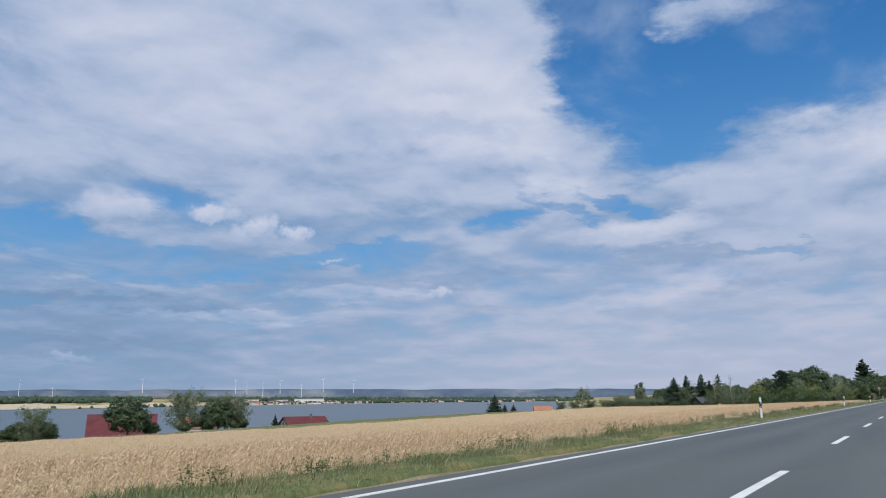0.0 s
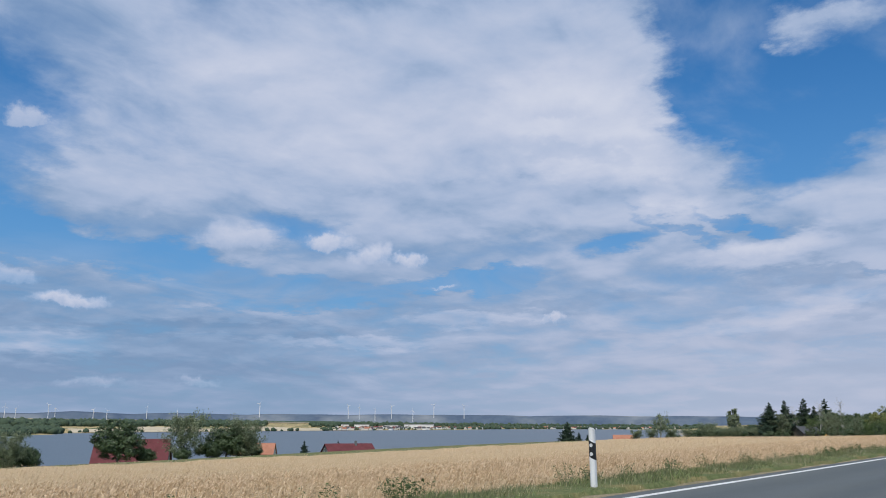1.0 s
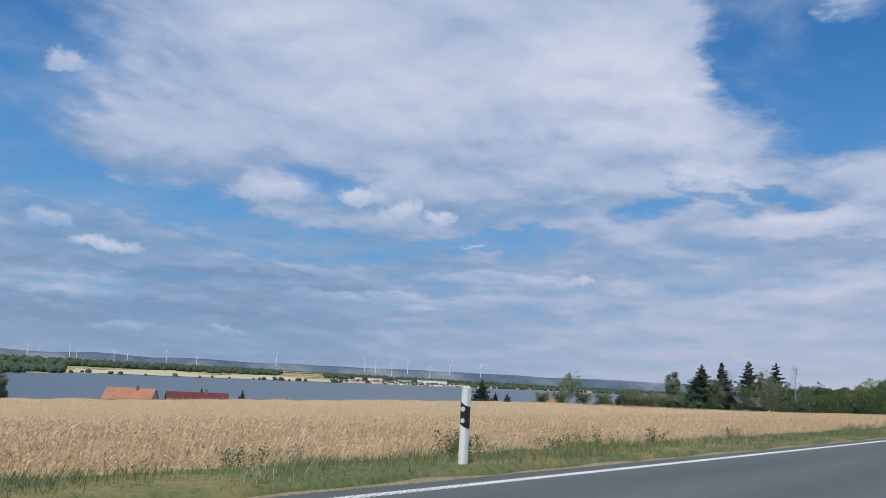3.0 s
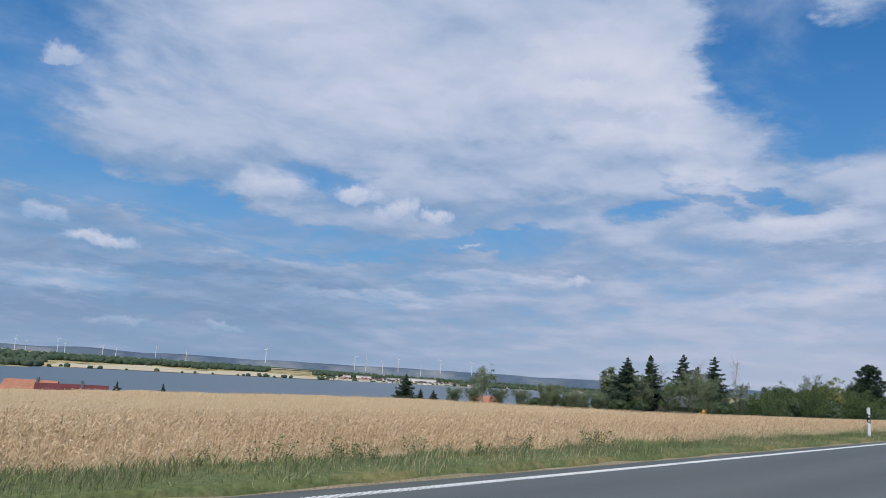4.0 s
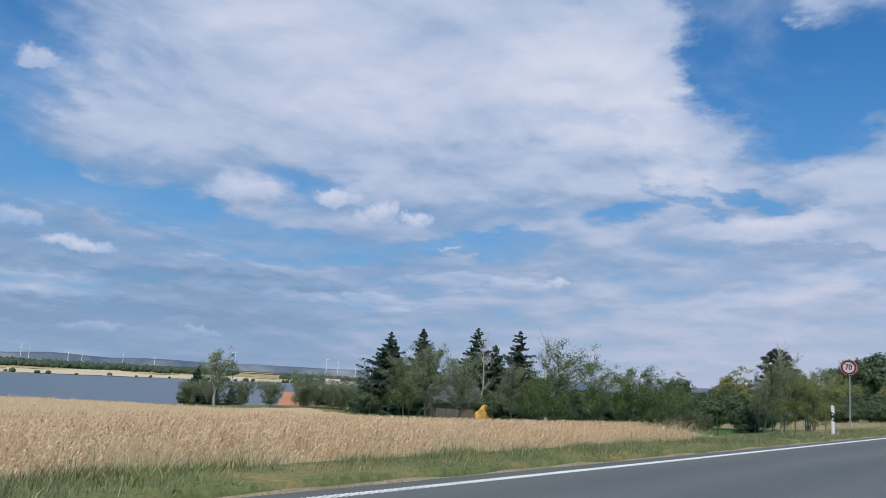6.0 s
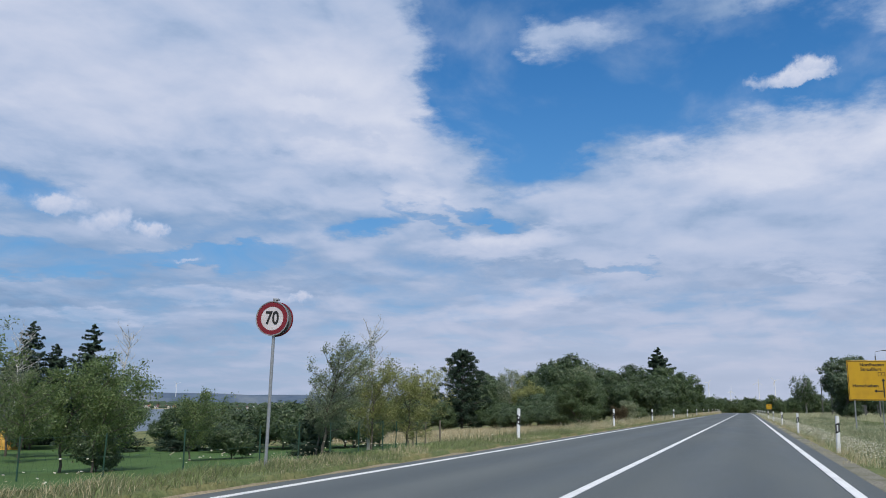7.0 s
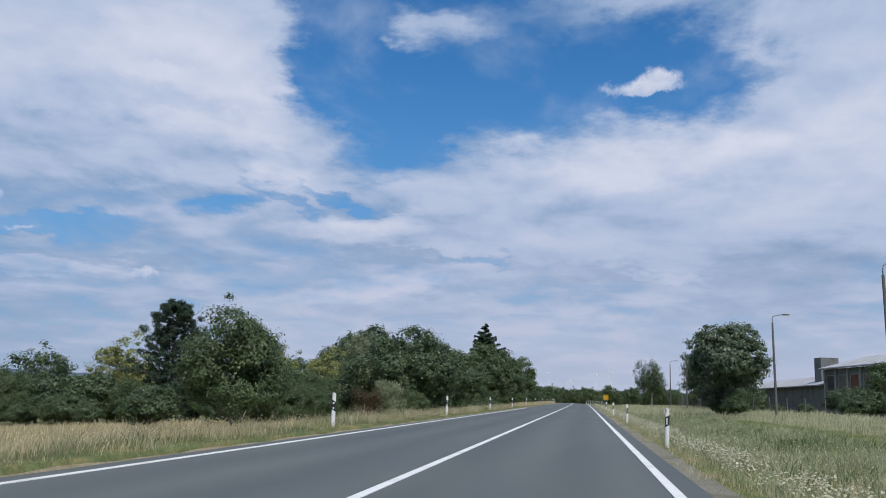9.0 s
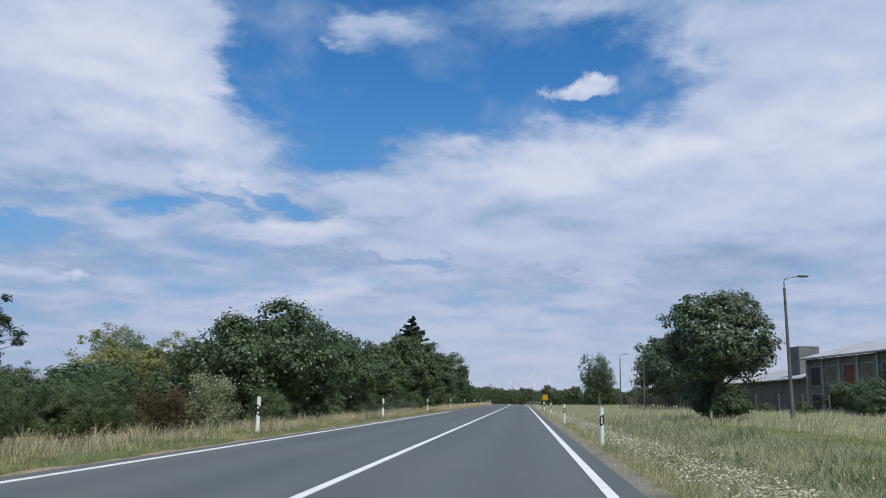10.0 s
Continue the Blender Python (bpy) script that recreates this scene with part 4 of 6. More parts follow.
def broadleaf(name, label, h, w, trunk_h, leaf_mat, clumps=220, per=26, leaf=0.28, seed=1, bark="bark", ragged=0.22, trunk_r=None, clump_r=None, hollow=0.5, depth=None, droop=0.0, slim=0.55, category="tree", group="", lean=0.0):
    r = np.random.default_rng(seed)
    ob = empty(name, pose(0, 0, 0), label, category, group)
    rz = (h - trunk_h) / 2
    leaves, tips = crown_np(r, (lean * h * 0.8, 0, trunk_h + rz), (w / 2, (depth or w) / 2, rz), clumps, per, leaf, clump_r or w * 0.11, ragged, hollow, droop=droop, slim=slim)
    part("trunk", mesh_np("trunk", *limbs_np(r, h, trunk_h, trunk_r or h * 0.022, tips, 16, lean=lean), MAT[bark], True), None, ob)
    part("crown", mesh_np("crown", *leaves, MAT[leaf_mat]), None, ob)
    return ob


def conifer(name, label, h, w, seed, mat="needle", tiers=34, droop=0.36, leaf=0.3, gap=0.03, irregular=0.34, taper=0.8):
    """Whorls of drooping branches on a straight stem, shorter towards the top."""
    r = np.random.default_rng(seed)
    ob = empty(name, pose(0, 0, 0), label, "conifer")
    stem = tube_np(np.stack([r.normal(0, 0.01, 8) * h * 0.3, r.normal(0, 0.01, 8) * h * 0.3, np.linspace(-0.2, h, 8)], 1), h * 0.017 * np.linspace(1, 0.06, 8), 7)
    wood, spots, nr = [stem], [], []
    for k in range(tiers):
        f = k / (tiers - 1)
        z = h * (gap + (0.985 - gap) * f ** 0.92)
        reach = w / 2 * (1 - f) ** taper * (0.94 + 0.06 * math.cos(k * 2.1)) + 0.012 * h
        n_b = max(4, int(9 * (1 - f) + 4))
        for b in range(n_b):
            a = 6.283 * b / n_b + r.uniform(-0.4, 0.4) + k
            z = h * (gap + (0.985 - gap) * np.clip(f + r.uniform(-0.6, 0.6) / (tiers - 1), 0, 1) ** 0.92)
            L = reach * (1 + r.normal(0, irregular))
            s = np.linspace(0, 1, 6)
            dz = (-droop * s + 0.22 * s ** 2.5) * L + (0.25 * f) * L * s
            p = np.stack([np.cos(a) * L * s, np.sin(a) * L * s, z + dz], 1)
            wood.append(tube_np(p, 0.012 * h * (1 - f * 0.7) * np.linspace(0.3, 0.05, 6), 4))
            m = max(10, int(L * 55))
            t = r.uniform(0.08, 1.05, m)
            q = np.stack([np.cos(a) * L * t, np.sin(a) * L * t, z + np.interp(t, s, dz)], 1)
            side = r.normal(0, 0.2, m) * L * (1.15 - t * 0.8)
            q += np.stack([-np.sin(a) * side, np.cos(a) * side, -np.abs(side) * 0.35 - np.abs(r.normal(0, 0.1, m)) * L * 0.5], 1)
            spots.append(q)
            nr.append(np.stack([np.cos(a) * 0.7 + 0 * t, np.sin(a) * 0.7 + 0 * t, 0.8 + 0 * t], 1))
    part("trunk", mesh_np("trunk", *joined(wood), MAT["bark"], True), None, ob)
    part("crown", mesh_np("crown", *leaves_np(r, np.concatenate(spots), np.concatenate(nr), leaf, 0.5), MAT[mat]), None, ob)
    return ob


def bare_tree(name, label, h, w, seed, bark="birch_bark", with_leaves=None):
    """A thin tree with forked, mostly leafless twigs."""
    r = np.random.default_rng(seed)
    ob = empty(name, pose(0, 0, 0), label, "tree")
    k = 8
    stem = np.stack([r.normal(0, 0.015 * h, k) * (np.arange(k) > 0), r.normal(0, 0.015 * h, k) * (np.arange(k) > 0), np.linspace(-0.2, h * 0.93, k)], 1)
    out, tips = [tube_np(stem, h * 0.014 * np.linspace(1, 0.12, k), 7)], []
    for _ in range(26):
        z0 = r.uniform(0.28, 0.9) * h
        foot = np.array([np.interp(z0, stem[:, 2], stem[:, 0]), np.interp(z0, stem[:, 2], stem[:, 1]), z0])
        a, L = r.uniform(0, 6.28), w * 0.5 * r.uniform(0.5, 1.0) * (1.15 - z0 / h * 0.6)
        tip = foot + [np.cos(a) * L, np.sin(a) * L, L * r.uniform(0.5, 1.3)]
        s = np.linspace(0, 1, 5)[:, None]
        mid = (foot + tip) / 2 + [0, 0, -0.1 * L]
        p = (1 - s) ** 2 * foot + 2 * s * (1 - s) * mid + s * s * tip
        out.append(tube_np(p, h * 0.0032 * np.linspace(1, 0.2, 5), 4))
        tips.append(tip)
        for _ in range(12):
            q0 = p[r.integers(1, 5)]
            q1 = q0 + r.normal(0, 0.16, 3) * L + [0, 0, 0.22 * L]
            out.append(tube_np(np.stack([q0, (q0 + q1) / 2 + r.normal(0, 0.02, 3) * L, q1]), h * 0.0011 * np.array([1, 0.7, 0.3]), 3))
            tips.append(q1)
    part("trunk", mesh_np("trunk", *joined(out), MAT[bark], True), None, ob)
    if with_leaves:
        t = np.array(tips)
        p = np.repeat(t, 9, 0) + r.normal(0, 0.16, (len(t) * 9, 3))
        part("crown", mesh_np("crown", *leaves_np(r, p, r.normal(0, 0.6, p.shape) + [0, 0, 0.3], 0.13, 0.6), MAT[with_leaves]), None, ob)
    return ob


def airy_tree(name, label, h, w, seed, leaf_mat, trunk_h=0.9, bark="bark", boughs=16, twigs=13, per=34, leaf=0.115, lean=0.1, group="", steep=1.0, tuft=0.15):
    """A thin tree of rising, windswept boughs with leaves strung along them and sky between."""
    r = np.random.default_rng(seed)
    ob = empty(name, pose(0, 0, 0), label, "tree", group)
    k = 8
    f = np.linspace(0, 1, k)
    stem = np.stack([lean * h * f ** 1.6 + r.normal(0, 0.012 * h, k) * (f > 0), r.normal(0, 0.012 * h, k) * (f > 0), -0.2 + (h * 0.86 + 0.2) * f], 1)
    wood, spots = [tube_np(stem, h * 0.015 * np.linspace(1, 0.15, k), 7)], []
    for j in range(boughs):
        g = (j + r.uniform(0, 1)) / boughs
        z0 = trunk_h + (h * 0.8 - trunk_h) * g
        foot = np.array([np.interp(z0, stem[:, 2], stem[:, 0]), np.interp(z0, stem[:, 2], stem[:, 1]), z0])
        a = j * 2.4 + r.uniform(-0.5, 0.5)
        L = w * 0.55 * r.uniform(0.7, 1.15) * (0.6 + 1.5 * g * (1 - g) + 0.1)
        rise = steep * L * r.uniform(0.45, 1.0) * (0.55 + 0.75 * g)
        tip = foot + [np.cos(a) * L + lean * L * 1.6, np.sin(a) * L, min(rise, h - z0 + 0.1)]
        t = np.linspace(0, 1, 7)[:, None]
        mid = (foot + tip) / 2 + np.array([np.cos(a), np.sin(a), 0.1]) * 0.12 * L
        p = (1 - t) ** 2 * foot + 2 * t * (1 - t) * mid + t * t * tip
        wood.append(tube_np(p, h * 0.0055 * np.linspace(1, 0.2, 7), 4))
        for _ in range(twigs):
            q0 = p[r.integers(1, 7)]
            q1 = q0 + np.clip(r.normal(0, 0.17, 3), -0.3, 0.3) * L + np.array([lean * 2.0, 0, 0.2]) * L
            wood.append(tube_np(np.stack([q0, (q0 + q1) / 2 + r.normal(0, 0.02, 3) * L, q1]), h * 0.0016 * np.array([1, 0.7, 0.3]), 3))
            u = r.uniform(0.1, 1.08, (per, 1))
            spots.append(q0 + (q1 - q0) * u + np.clip(r.normal(0, tuft, (per, 3)), -1.5 * tuft, 1.5 * tuft))
    part("trunk", mesh_np("trunk", *joined(wood), MAT[bark], True), None, ob)
    p = np.concatenate(spots)
    part("crown", mesh_np("crown", *leaves_np(r, p, r.normal(0, 0.6, p.shape) + [0.1, 0, 0.35], leaf, 0.5), MAT[leaf_mat]), None, ob)
    return ob


def pine_tree(name, label, h, w, seed):
    """A dense pine: short rising boughs that end in rounded tufts of needles."""
    r = np.random.default_rng(seed)
    ob = empty(name, pose(0, 0, 0), label, "conifer")
    wood, spots, nr = [tube_np(np.stack([r.normal(0, 0.05, 8), r.normal(0, 0.05, 8), np.linspace(-0.2, h * 0.97, 8)], 1), h * 0.018 * np.linspace(1, 0.1, 8), 7)], [], []
    for j in range(120):
        f = (j + 0.5) / 120
        z0 = h * (0.03 + 0.93 * f)
        reach = w / 2 * np.interp(f, [0, 0.2, 0.5, 0.75, 0.9, 1.0], [0.85, 1.0, 0.9, 0.66, 0.5, 0.22]) * r.uniform(0.5, 1.12) * (1 + 0.16 * math.sin(f * 25))
        a = j * 2.39996 + r.uniform(-0.3, 0.3)
        way = np.array([math.cos(a), math.sin(a), 0.12 + 0.35 * f])
        tip = np.array([0, 0, z0]) + way * reach
        wood.append(tube_np(np.stack([[0, 0, z0], tip * [0.5, 0.5, 0.5] + [0, 0, z0 * 0.5 - 0.1], tip]), h * 0.005 * np.array([1, 0.6, 0.25]), 4))
        for u in (0.45, 0.72, 0.95):
            c = np.array([0, 0, z0]) + way * reach * u + r.normal(0, 0.22, 3)
            m = 95
            o = r.normal(0, 1, (m, 3))
            o /= np.linalg.norm(o, axis=1)[:, None]
            spots.append(c + o * r.uniform(0.25, 0.72, (m, 1)) * [1, 1, 0.6] * (1.1 - 0.35 * f))
            nr.append(o + [0, 0, 0.6])
    part("trunk", mesh_np("trunk", *joined(wood), MAT["bark"], True), None, ob)
    part("crown", mesh_np("crown", *leaves_np(r, np.concatenate(spots), np.concatenate(nr), 0.3, 0.32), MAT["needle"]), None, ob)
    return ob


def plant(ob, x, y, turn=0.0, s=1.0, sz=None):
    ob.matrix_world = placed(x, y, turn, s, 0.0, sz)
    return ob


def again(ob, x, y, turn=0.0, s=1.0, sz=None, label=""):
    m = placed(x, y, turn, s, 0.0, sz)
    c = copy_thing(ob, m)
    c.matrix_basis = m
    return tagged(c, label) if label else c


# the row of garden conifers
con_a = plant(conifer("spruce", "dark green garden spruce with drooping branches", 9.0, 6.6, 101, irregular=0.42), -61, 227.5)
con_b = plant(conifer("spruce", "slim dark spruce behind the garden shed", 9.5, 5.2, 102, irregular=0.42), -58, 229.5)
con_c = plant(conifer("spruce", "dark spruce with layered branches and clear gaps", 10.1, 6.2, 103, tiers=26, irregular=0.42), -55.4, 236.2)
con_d = plant(conifer("spruce", "narrow pointed spruce in the garden row", 9.9, 5.4, 104, tiers=30, irregular=0.42), -51, 238.4)
again(con_b, -53.2, 236.8, 70, 0.86, label="smaller spruce between two taller ones")
con_l = plant(conifer("spruce", "single spruce below the field edge", 7.9, 6.0, 105, tiers=28), -130.5, 252.8)
again(con_l, -125, 256.5, 40, 0.6, label="young spruce beside an older one")
again(con_b, -127.5, 254.8, 120, 0.5, label="thin young spruce at the field edge")
again(con_l, -137.5, 262, 200, 0.62, label="young spruce near the lake")
again(con_l, -236, 240, 80, 0.85, 1.25, label="spruce standing near the lake shore")
again(con_l, -230, 252, 170, 0.8, 1.18, label="spruce standing near the lake shore")
again(con_l, -189, 301, 10, 0.72, label="round small spruce near the lake")
again(con_l, -262, 234, 70, 0.85, label="spruce behind the orange roof")
spr = plant(conifer("spruce", "tall broad spruce rising above the roadside wood", 19.4, 11.0, 106, tiers=32, leaf=0.55, taper=0.62), -22.9, 426)

# garden and orchard
poplar = plant(broadleaf("poplar", "slender upright green tree", 9.4, 3.6, 1.2, "leaf_silver", 150, 22, 0.3, 110, ragged=0.3, clump_r=0.55), -79.5, 256.5)
lakebirch = plant(broadleaf("birch", "airy grey-green birch at the field edge", 7.7, 4.6, 1.0, "leaf_silver", 150, 18, 0.2, 111, "birch_bark", 0.4, clump_r=0.6, droop=0.8), -87.5, 224.5)
orch_a = plant(airy_tree("fruit_tree", "windblown green fruit tree on the lawn", 5.4, 3.5, 112, "leaf", 1.0, boughs=18, group="fruit trees"), -27.5, 205.7)
orch_b = plant(airy_tree("fruit_tree", "windblown green fruit tree by the fence", 4.1, 3.0, 113, "leaf", 0.7, boughs=15, lean=0.13, group="fruit trees"), -24.3, 208.6)
again(orch_b, -22.4, 208.2, 20, 0.8, label="slim windblown fruit tree close to the fence")
again(orch_a, -34, 216, 150, 0.8)
again(orch_b, -24, 216, -30, 0.74, label="small leaning fruit tree on the lawn")
again(orch_a, -32, 219.6, -20, 0.9, label="bushy fruit tree at the far side of the lawn")
again(orch_b, -39, 220.5, 10, 0.95)
garden_birch = plant(airy_tree("birch", "airy birch with a pale stem beside the spruces", 6.4, 3.8, 118, "leaf_silver", 1.0, "bark", 20, 12, 30, 0.13, 0.05, steep=1.2), -45.5, 214.8)
again(garden_birch, -44.2, 218.2, 60, 0.9)
again(garden_birch, -57.5, 225.5, 160, 0.95)
again(orch_a, -57.5, 231, 90, 0.9)
again(garden_birch, -46.2, 220.8, 130, 0.85)
again(garden_birch, -41.0, 221.5, -10, 0.8, label="small airy birch beside the yellow heap")
again(orch_a, -49.5, 216.5, 30, 0.95)
bare = plant(bare_tree("birch", "thin birch with bare upper twigs", 6.7, 2.8, 114), -18.0, 222.5)
plant(bare_tree("birch", "pale leafless birch among the spruces", 8.4, 3.4, 115), -56.5, 230.5)
again(bare, -50.5, 230.5, 60, 1.35, label="pale bare tree beside the shed")
again(bare, -47.5, 238.5, 160, 1.45)
leafb = plant(airy_tree("willow", "windswept grey-green tree beside the fence", 4.9, 2.6, 116, "leaf_silver", 0.9, "bark", 20, 13, 46, 0.075, 0.16, steep=1.2, tuft=0.09), -17.5, 216.6)
again(leafb, -18.6, 218.1, 20, 0.75)
gold = plant(airy_tree("willow", "yellow-green shrubby willow beside the garden fence", 3.6, 2.8, 117, "leaf_yellow", 0.4, "bark", 20, 13, 44, 0.075, 0.06, tuft=0.11), -15.8, 222.3)
again(gold, -17.7, 222.2, 90, 1.15, label="pale yellow-green shrub around a bare birch")
again(gold, -20.5, 229.5, 190, 0.9)
bush = plant(broadleaf("hedge_bush", "dense dark green bush", 4.0, 5.2, 0.1, "leaf_dark", 230, 26, 0.24, 118, ragged=0.25, clump_r=0.6, category="bush"), -62, 246)
for x, y, s in ((-70, 244, 1.0), (-81, 236, 0.65), (-76, 247, 0.75), (-85, 244, 0.75), (-68, 232, 0.6), (-58, 250, 1.0), (-50, 250, 0.9), (-47, 229, 0.7), (-100, 262, 1.0), (-108, 270, 1.0), (-150, 278, 1.0), (-60, 222.5, 0.6), (-58, 226, 0.75), (-49.5, 231, 0.75), (-45, 233, 0.7), (-40, 235, 0.6), (-35.5, 236, 0.55), (-31, 236.5, 0.5), (-27, 235, 0.5), (-23, 233, 0.45),
                (-34, 230, 0.8), (-31, 229, 0.75), (-28, 231, 0.8), (-25.5, 229, 0.7), (-23.3, 230.5, 0.75), (-21.5, 228, 0.6), (-36.5, 223, 0.5), (-29, 226, 0.5), (-22.5, 217.2, 0.42), (-22.8, 208.9, 0.36), (-19.6, 219.5, 0.5), (-30, 231, 0.5), (-75, 233, 0.6)):
    again(bush, x, y, x * 37, s)
near_bush_l = plant(airy_tree("shrub", "pale green airy shrub at the end of the wheat", 4.4, 5.0, 151, "leaf_silver", 0.15, boughs=24, twigs=14, per=30, leaf=0.19, lean=0.02, tuft=0.25), -70, 229.5, 0, 0.6)
for x, y, s in ((-73, 231, 0.6), (-78, 231.5, 0.82), (-82, 229, 0.6), (-66, 228.5, 0.58), (-86, 227.5, 0.6), (-91, 227, 0.6), (-95, 226, 0.6), (-63.5, 226, 0.55), (-75, 228, 0.6)):
    again(near_bush_l, x, y, x * 37, s)
for x, y, s in ((-37.5, 227, 0.42), (-35, 229, 0.36), (-33, 228, 0.4), (-19.2, 218.6, 0.3), (-26, 224, 0.25)):
    again(con_d, x, y, x * 91, s, s * 0.8, label="small bushy conifer on the lawn")

# trees round the farmhouse below the field
old = plant(broadleaf("tree", "round dark tree below the wheat field", 8.2, 8.0, 0.1, "leaf_dark", 260, 24, 0.42, 119, ragged=0.3, clump_r=0.85), -143, 107)
slim_old = plant(airy_tree("poplar", "loose grey-green tree below the wheat field", 8.0, 7.0, 219, "leaf_silver", 0.3, boughs=28, twigs=12, per=24, leaf=0.32, lean=0.03, steep=1.1, tuft=0.35), -140, 119)
for x, y, s in ((-138.5, 128, 0.85), (-150, 78, 1.0), (-152, 70, 1.1), (-155, 58, 1.2), (-160, 44, 1.1), (-142, 134, 0.75)):
    again(old, x, y, x * 51 + y * 13, s)
again(slim_old, -149, 90, 80, 0.75)
again(slim_old, -136, 131, 160, 0.85)
for x, y, s in ((-142, 112, 0.8), (-139, 124, 1.0), (-138, 134, 0.8), (-153, 84, 0.9), (-154, 78, 1.4), (-156, 64, 1.5), (-155.9, 88.9, 0.9), (-154.2, 91.4, 1.2), (-152.3, 94.3, 1.2), (-158, 84, 1.1), (-136, 116, 0.6), (-160, 80, 1.3)):
    again(bush, x, y, x * 29, s)

# the roadside wood on the driver's side
walnut = plant(broadleaf("walnut_tree", "round walnut tree in front of the wood", 9.5, 9.6, 0.1, "leaf_wood", 240, 24, 0.34, 120, ragged=0.25, clump_r=0.9), -67.7, 325.6)
brown = plant(broadleaf("tree", "green tree with brownish upper leaves", 10.4, 7.5, 0.8, "leaf_yellow", 210, 24, 0.3, 121, ragged=0.3, clump_r=0.75), -54, 322)
pine = plant(pine_tree("pine", "tall dark pine with dense clumped branches", 13.2, 9.6, 122), -44, 314.4)
big_birch = plant(broadleaf("birch", "tall airy birch in the wood", 10.8, 6.2, 2.0, "leaf_silver", 210, 20, 0.26, 123, "birch_bark", 0.38, clump_r=0.8, droop=0.9), -40.9, 333.7)
near_bush = plant(broadleaf("shrub", "large leafy shrub at the edge of the wood", 5.5, 5.2, 0.2, "leaf_wood", 460, 46, 0.14, 124, ragged=0.3, clump_r=0.55, category="shrub"), -15.4, 266.2)
maple = plant(broadleaf("maple", "tall dense dark maple", 16.2, 15.0, 1.5, "leaf_dark", 420, 28, 0.6, 125, ragged=0.25, clump_r=1.4), -40.7, 390)
walnut_b = plant(broadleaf("chestnut_tree", "spreading dark chestnut tree by the road", 7.4, 9.0, 0.3, "leaf_dark", 520, 34, 0.25, 126, ragged=0.24, clump_r=0.75), -15.5, 303)
end_tree = plant(broadleaf("tree", "bright green tree at the end of the wood", 10.5, 9.0, 0.4, "leaf_wood", 320, 26, 0.42, 127, ragged=0.3, clump_r=0.95), -15.5, 372)
for src, x, y, s in ((maple, -52, 410, 0.95), (walnut_b, -16, 322, 0.95), (end_tree, -16, 345, 0.75), (end_tree, -15, 398, 0.9), (end_tree, -14.4, 418, 1.0), (walnut_b, -19, 335, 1.1),
                     (brown, -34, 318, 0.75), (near_bush, -24, 290, 0.65), (near_bush, -31, 300, 0.55), (bush, -22, 283, 0.75), (bush, -27, 292, 0.8), (bush, -33, 306, 0.9), 
                     (bush, -52, 314, 1.4), (bush, -60, 319, 1.5), (bush, -64, 330, 1.6), (bush, -49, 322, 1.2), (bush, -38, 318, 1.1), (bush, -57, 328, 1.7), (walnut, -48, 330, 0.6), (walnut, -36, 335, 0.82), (big_birch, -27, 330, 0.95), (walnut, -28, 345, 0.9),
                     (maple, -30, 372, 0.7), (maple, -58, 372, 0.75), (walnut, -66, 350, 0.9),
                     (bush, -25, 276, 0.7), (near_bush, -29, 283, 0.5), (bush, -52, 309, 0.8), (bush, -58, 314, 0.9), (near_bush, -65, 318, 1.1), (bush, -20.5, 279, 0.7), (near_bush, -18.5, 286, 0.5), (near_bush, -20, 292, 0.6), (near_bush, -23, 297, 0.7), (bush, -26, 302, 1.2), (bush, -21, 305, 1.1), (bush, -30, 309, 1.3), (bush, -24, 316, 1.4), (brown, -25, 310, 0.65), (bush, -55, 312, 0.6), (bush, -48.5, 307, 0.6), (bush, -62.5, 316, 0.7), (bush, -97, 340, 1.35), (bush, -93.5, 337, 0.62), (near_bush, -82.5, 336, 0.75), (bush, -80, 338, 0.95), (walnut, -76, 342, 0.62), (near_bush, -100, 338, 1.12), (bush, -104, 342, 1.35), (near_bush, -95.5, 346, 1.20), (bush, -110, 345, 1.50), (bush, -93, 350, 1.50), (bush, -116, 350, 1.65), (bush, -100, 356, 1.80), (bush, -108, 362, 1.95)):
    again(src, x, y, (x * 53 + y * 31) % 360, s)
plant(airy_tree("shrub", "rust-brown withered shrub at the edge of the wood", 1.7, 1.7, 161, "leaf_rust", 0.1, boughs=22, twigs=13, per=34, leaf=0.1, lean=0.0, tuft=0.16), -14.3, 286)
plant(airy_tree("shrub", "silvery willow shrub at the edge of the wood", 2.4, 1.8, 162, "herb", 0.1, boughs=22, twigs=13, per=34, leaf=0.11, lean=0.05, tuft=0.16), -14.0, 290)
for k in range(34):
    y = 279 + k * 4.6
    again((near_bush, bush)[k % 2], -11.8 - 3.0 * abs(math.sin(k * 1.7)) - (6 if y < 292 else 0), y, k * 67, (0.5, 0.42)[k % 2] * wr.uniform(0.8, 1.3))
for k in range(17):
    x = -88 + k * 3.3
    again((bush, near_bush)[k % 3 == 1], x, 312 + 5 * math.sin(k * 2.3) + 0.16 * (-35 - x), k * 83, wr.uniform(0.55, 0.85))
for k in range(26):
    y = 430 + k * 14 + wr.uniform(-5, 5)
    again((end_tree, walnut, maple, bush)[k % 4], float(road_x(y)) - 15 - wr.uniform(0, 14), y, wr.uniform(0, 360), (0.75, 0.72, 0.5, 1.3)[k % 4] * wr.uniform(0.8, 1.15))

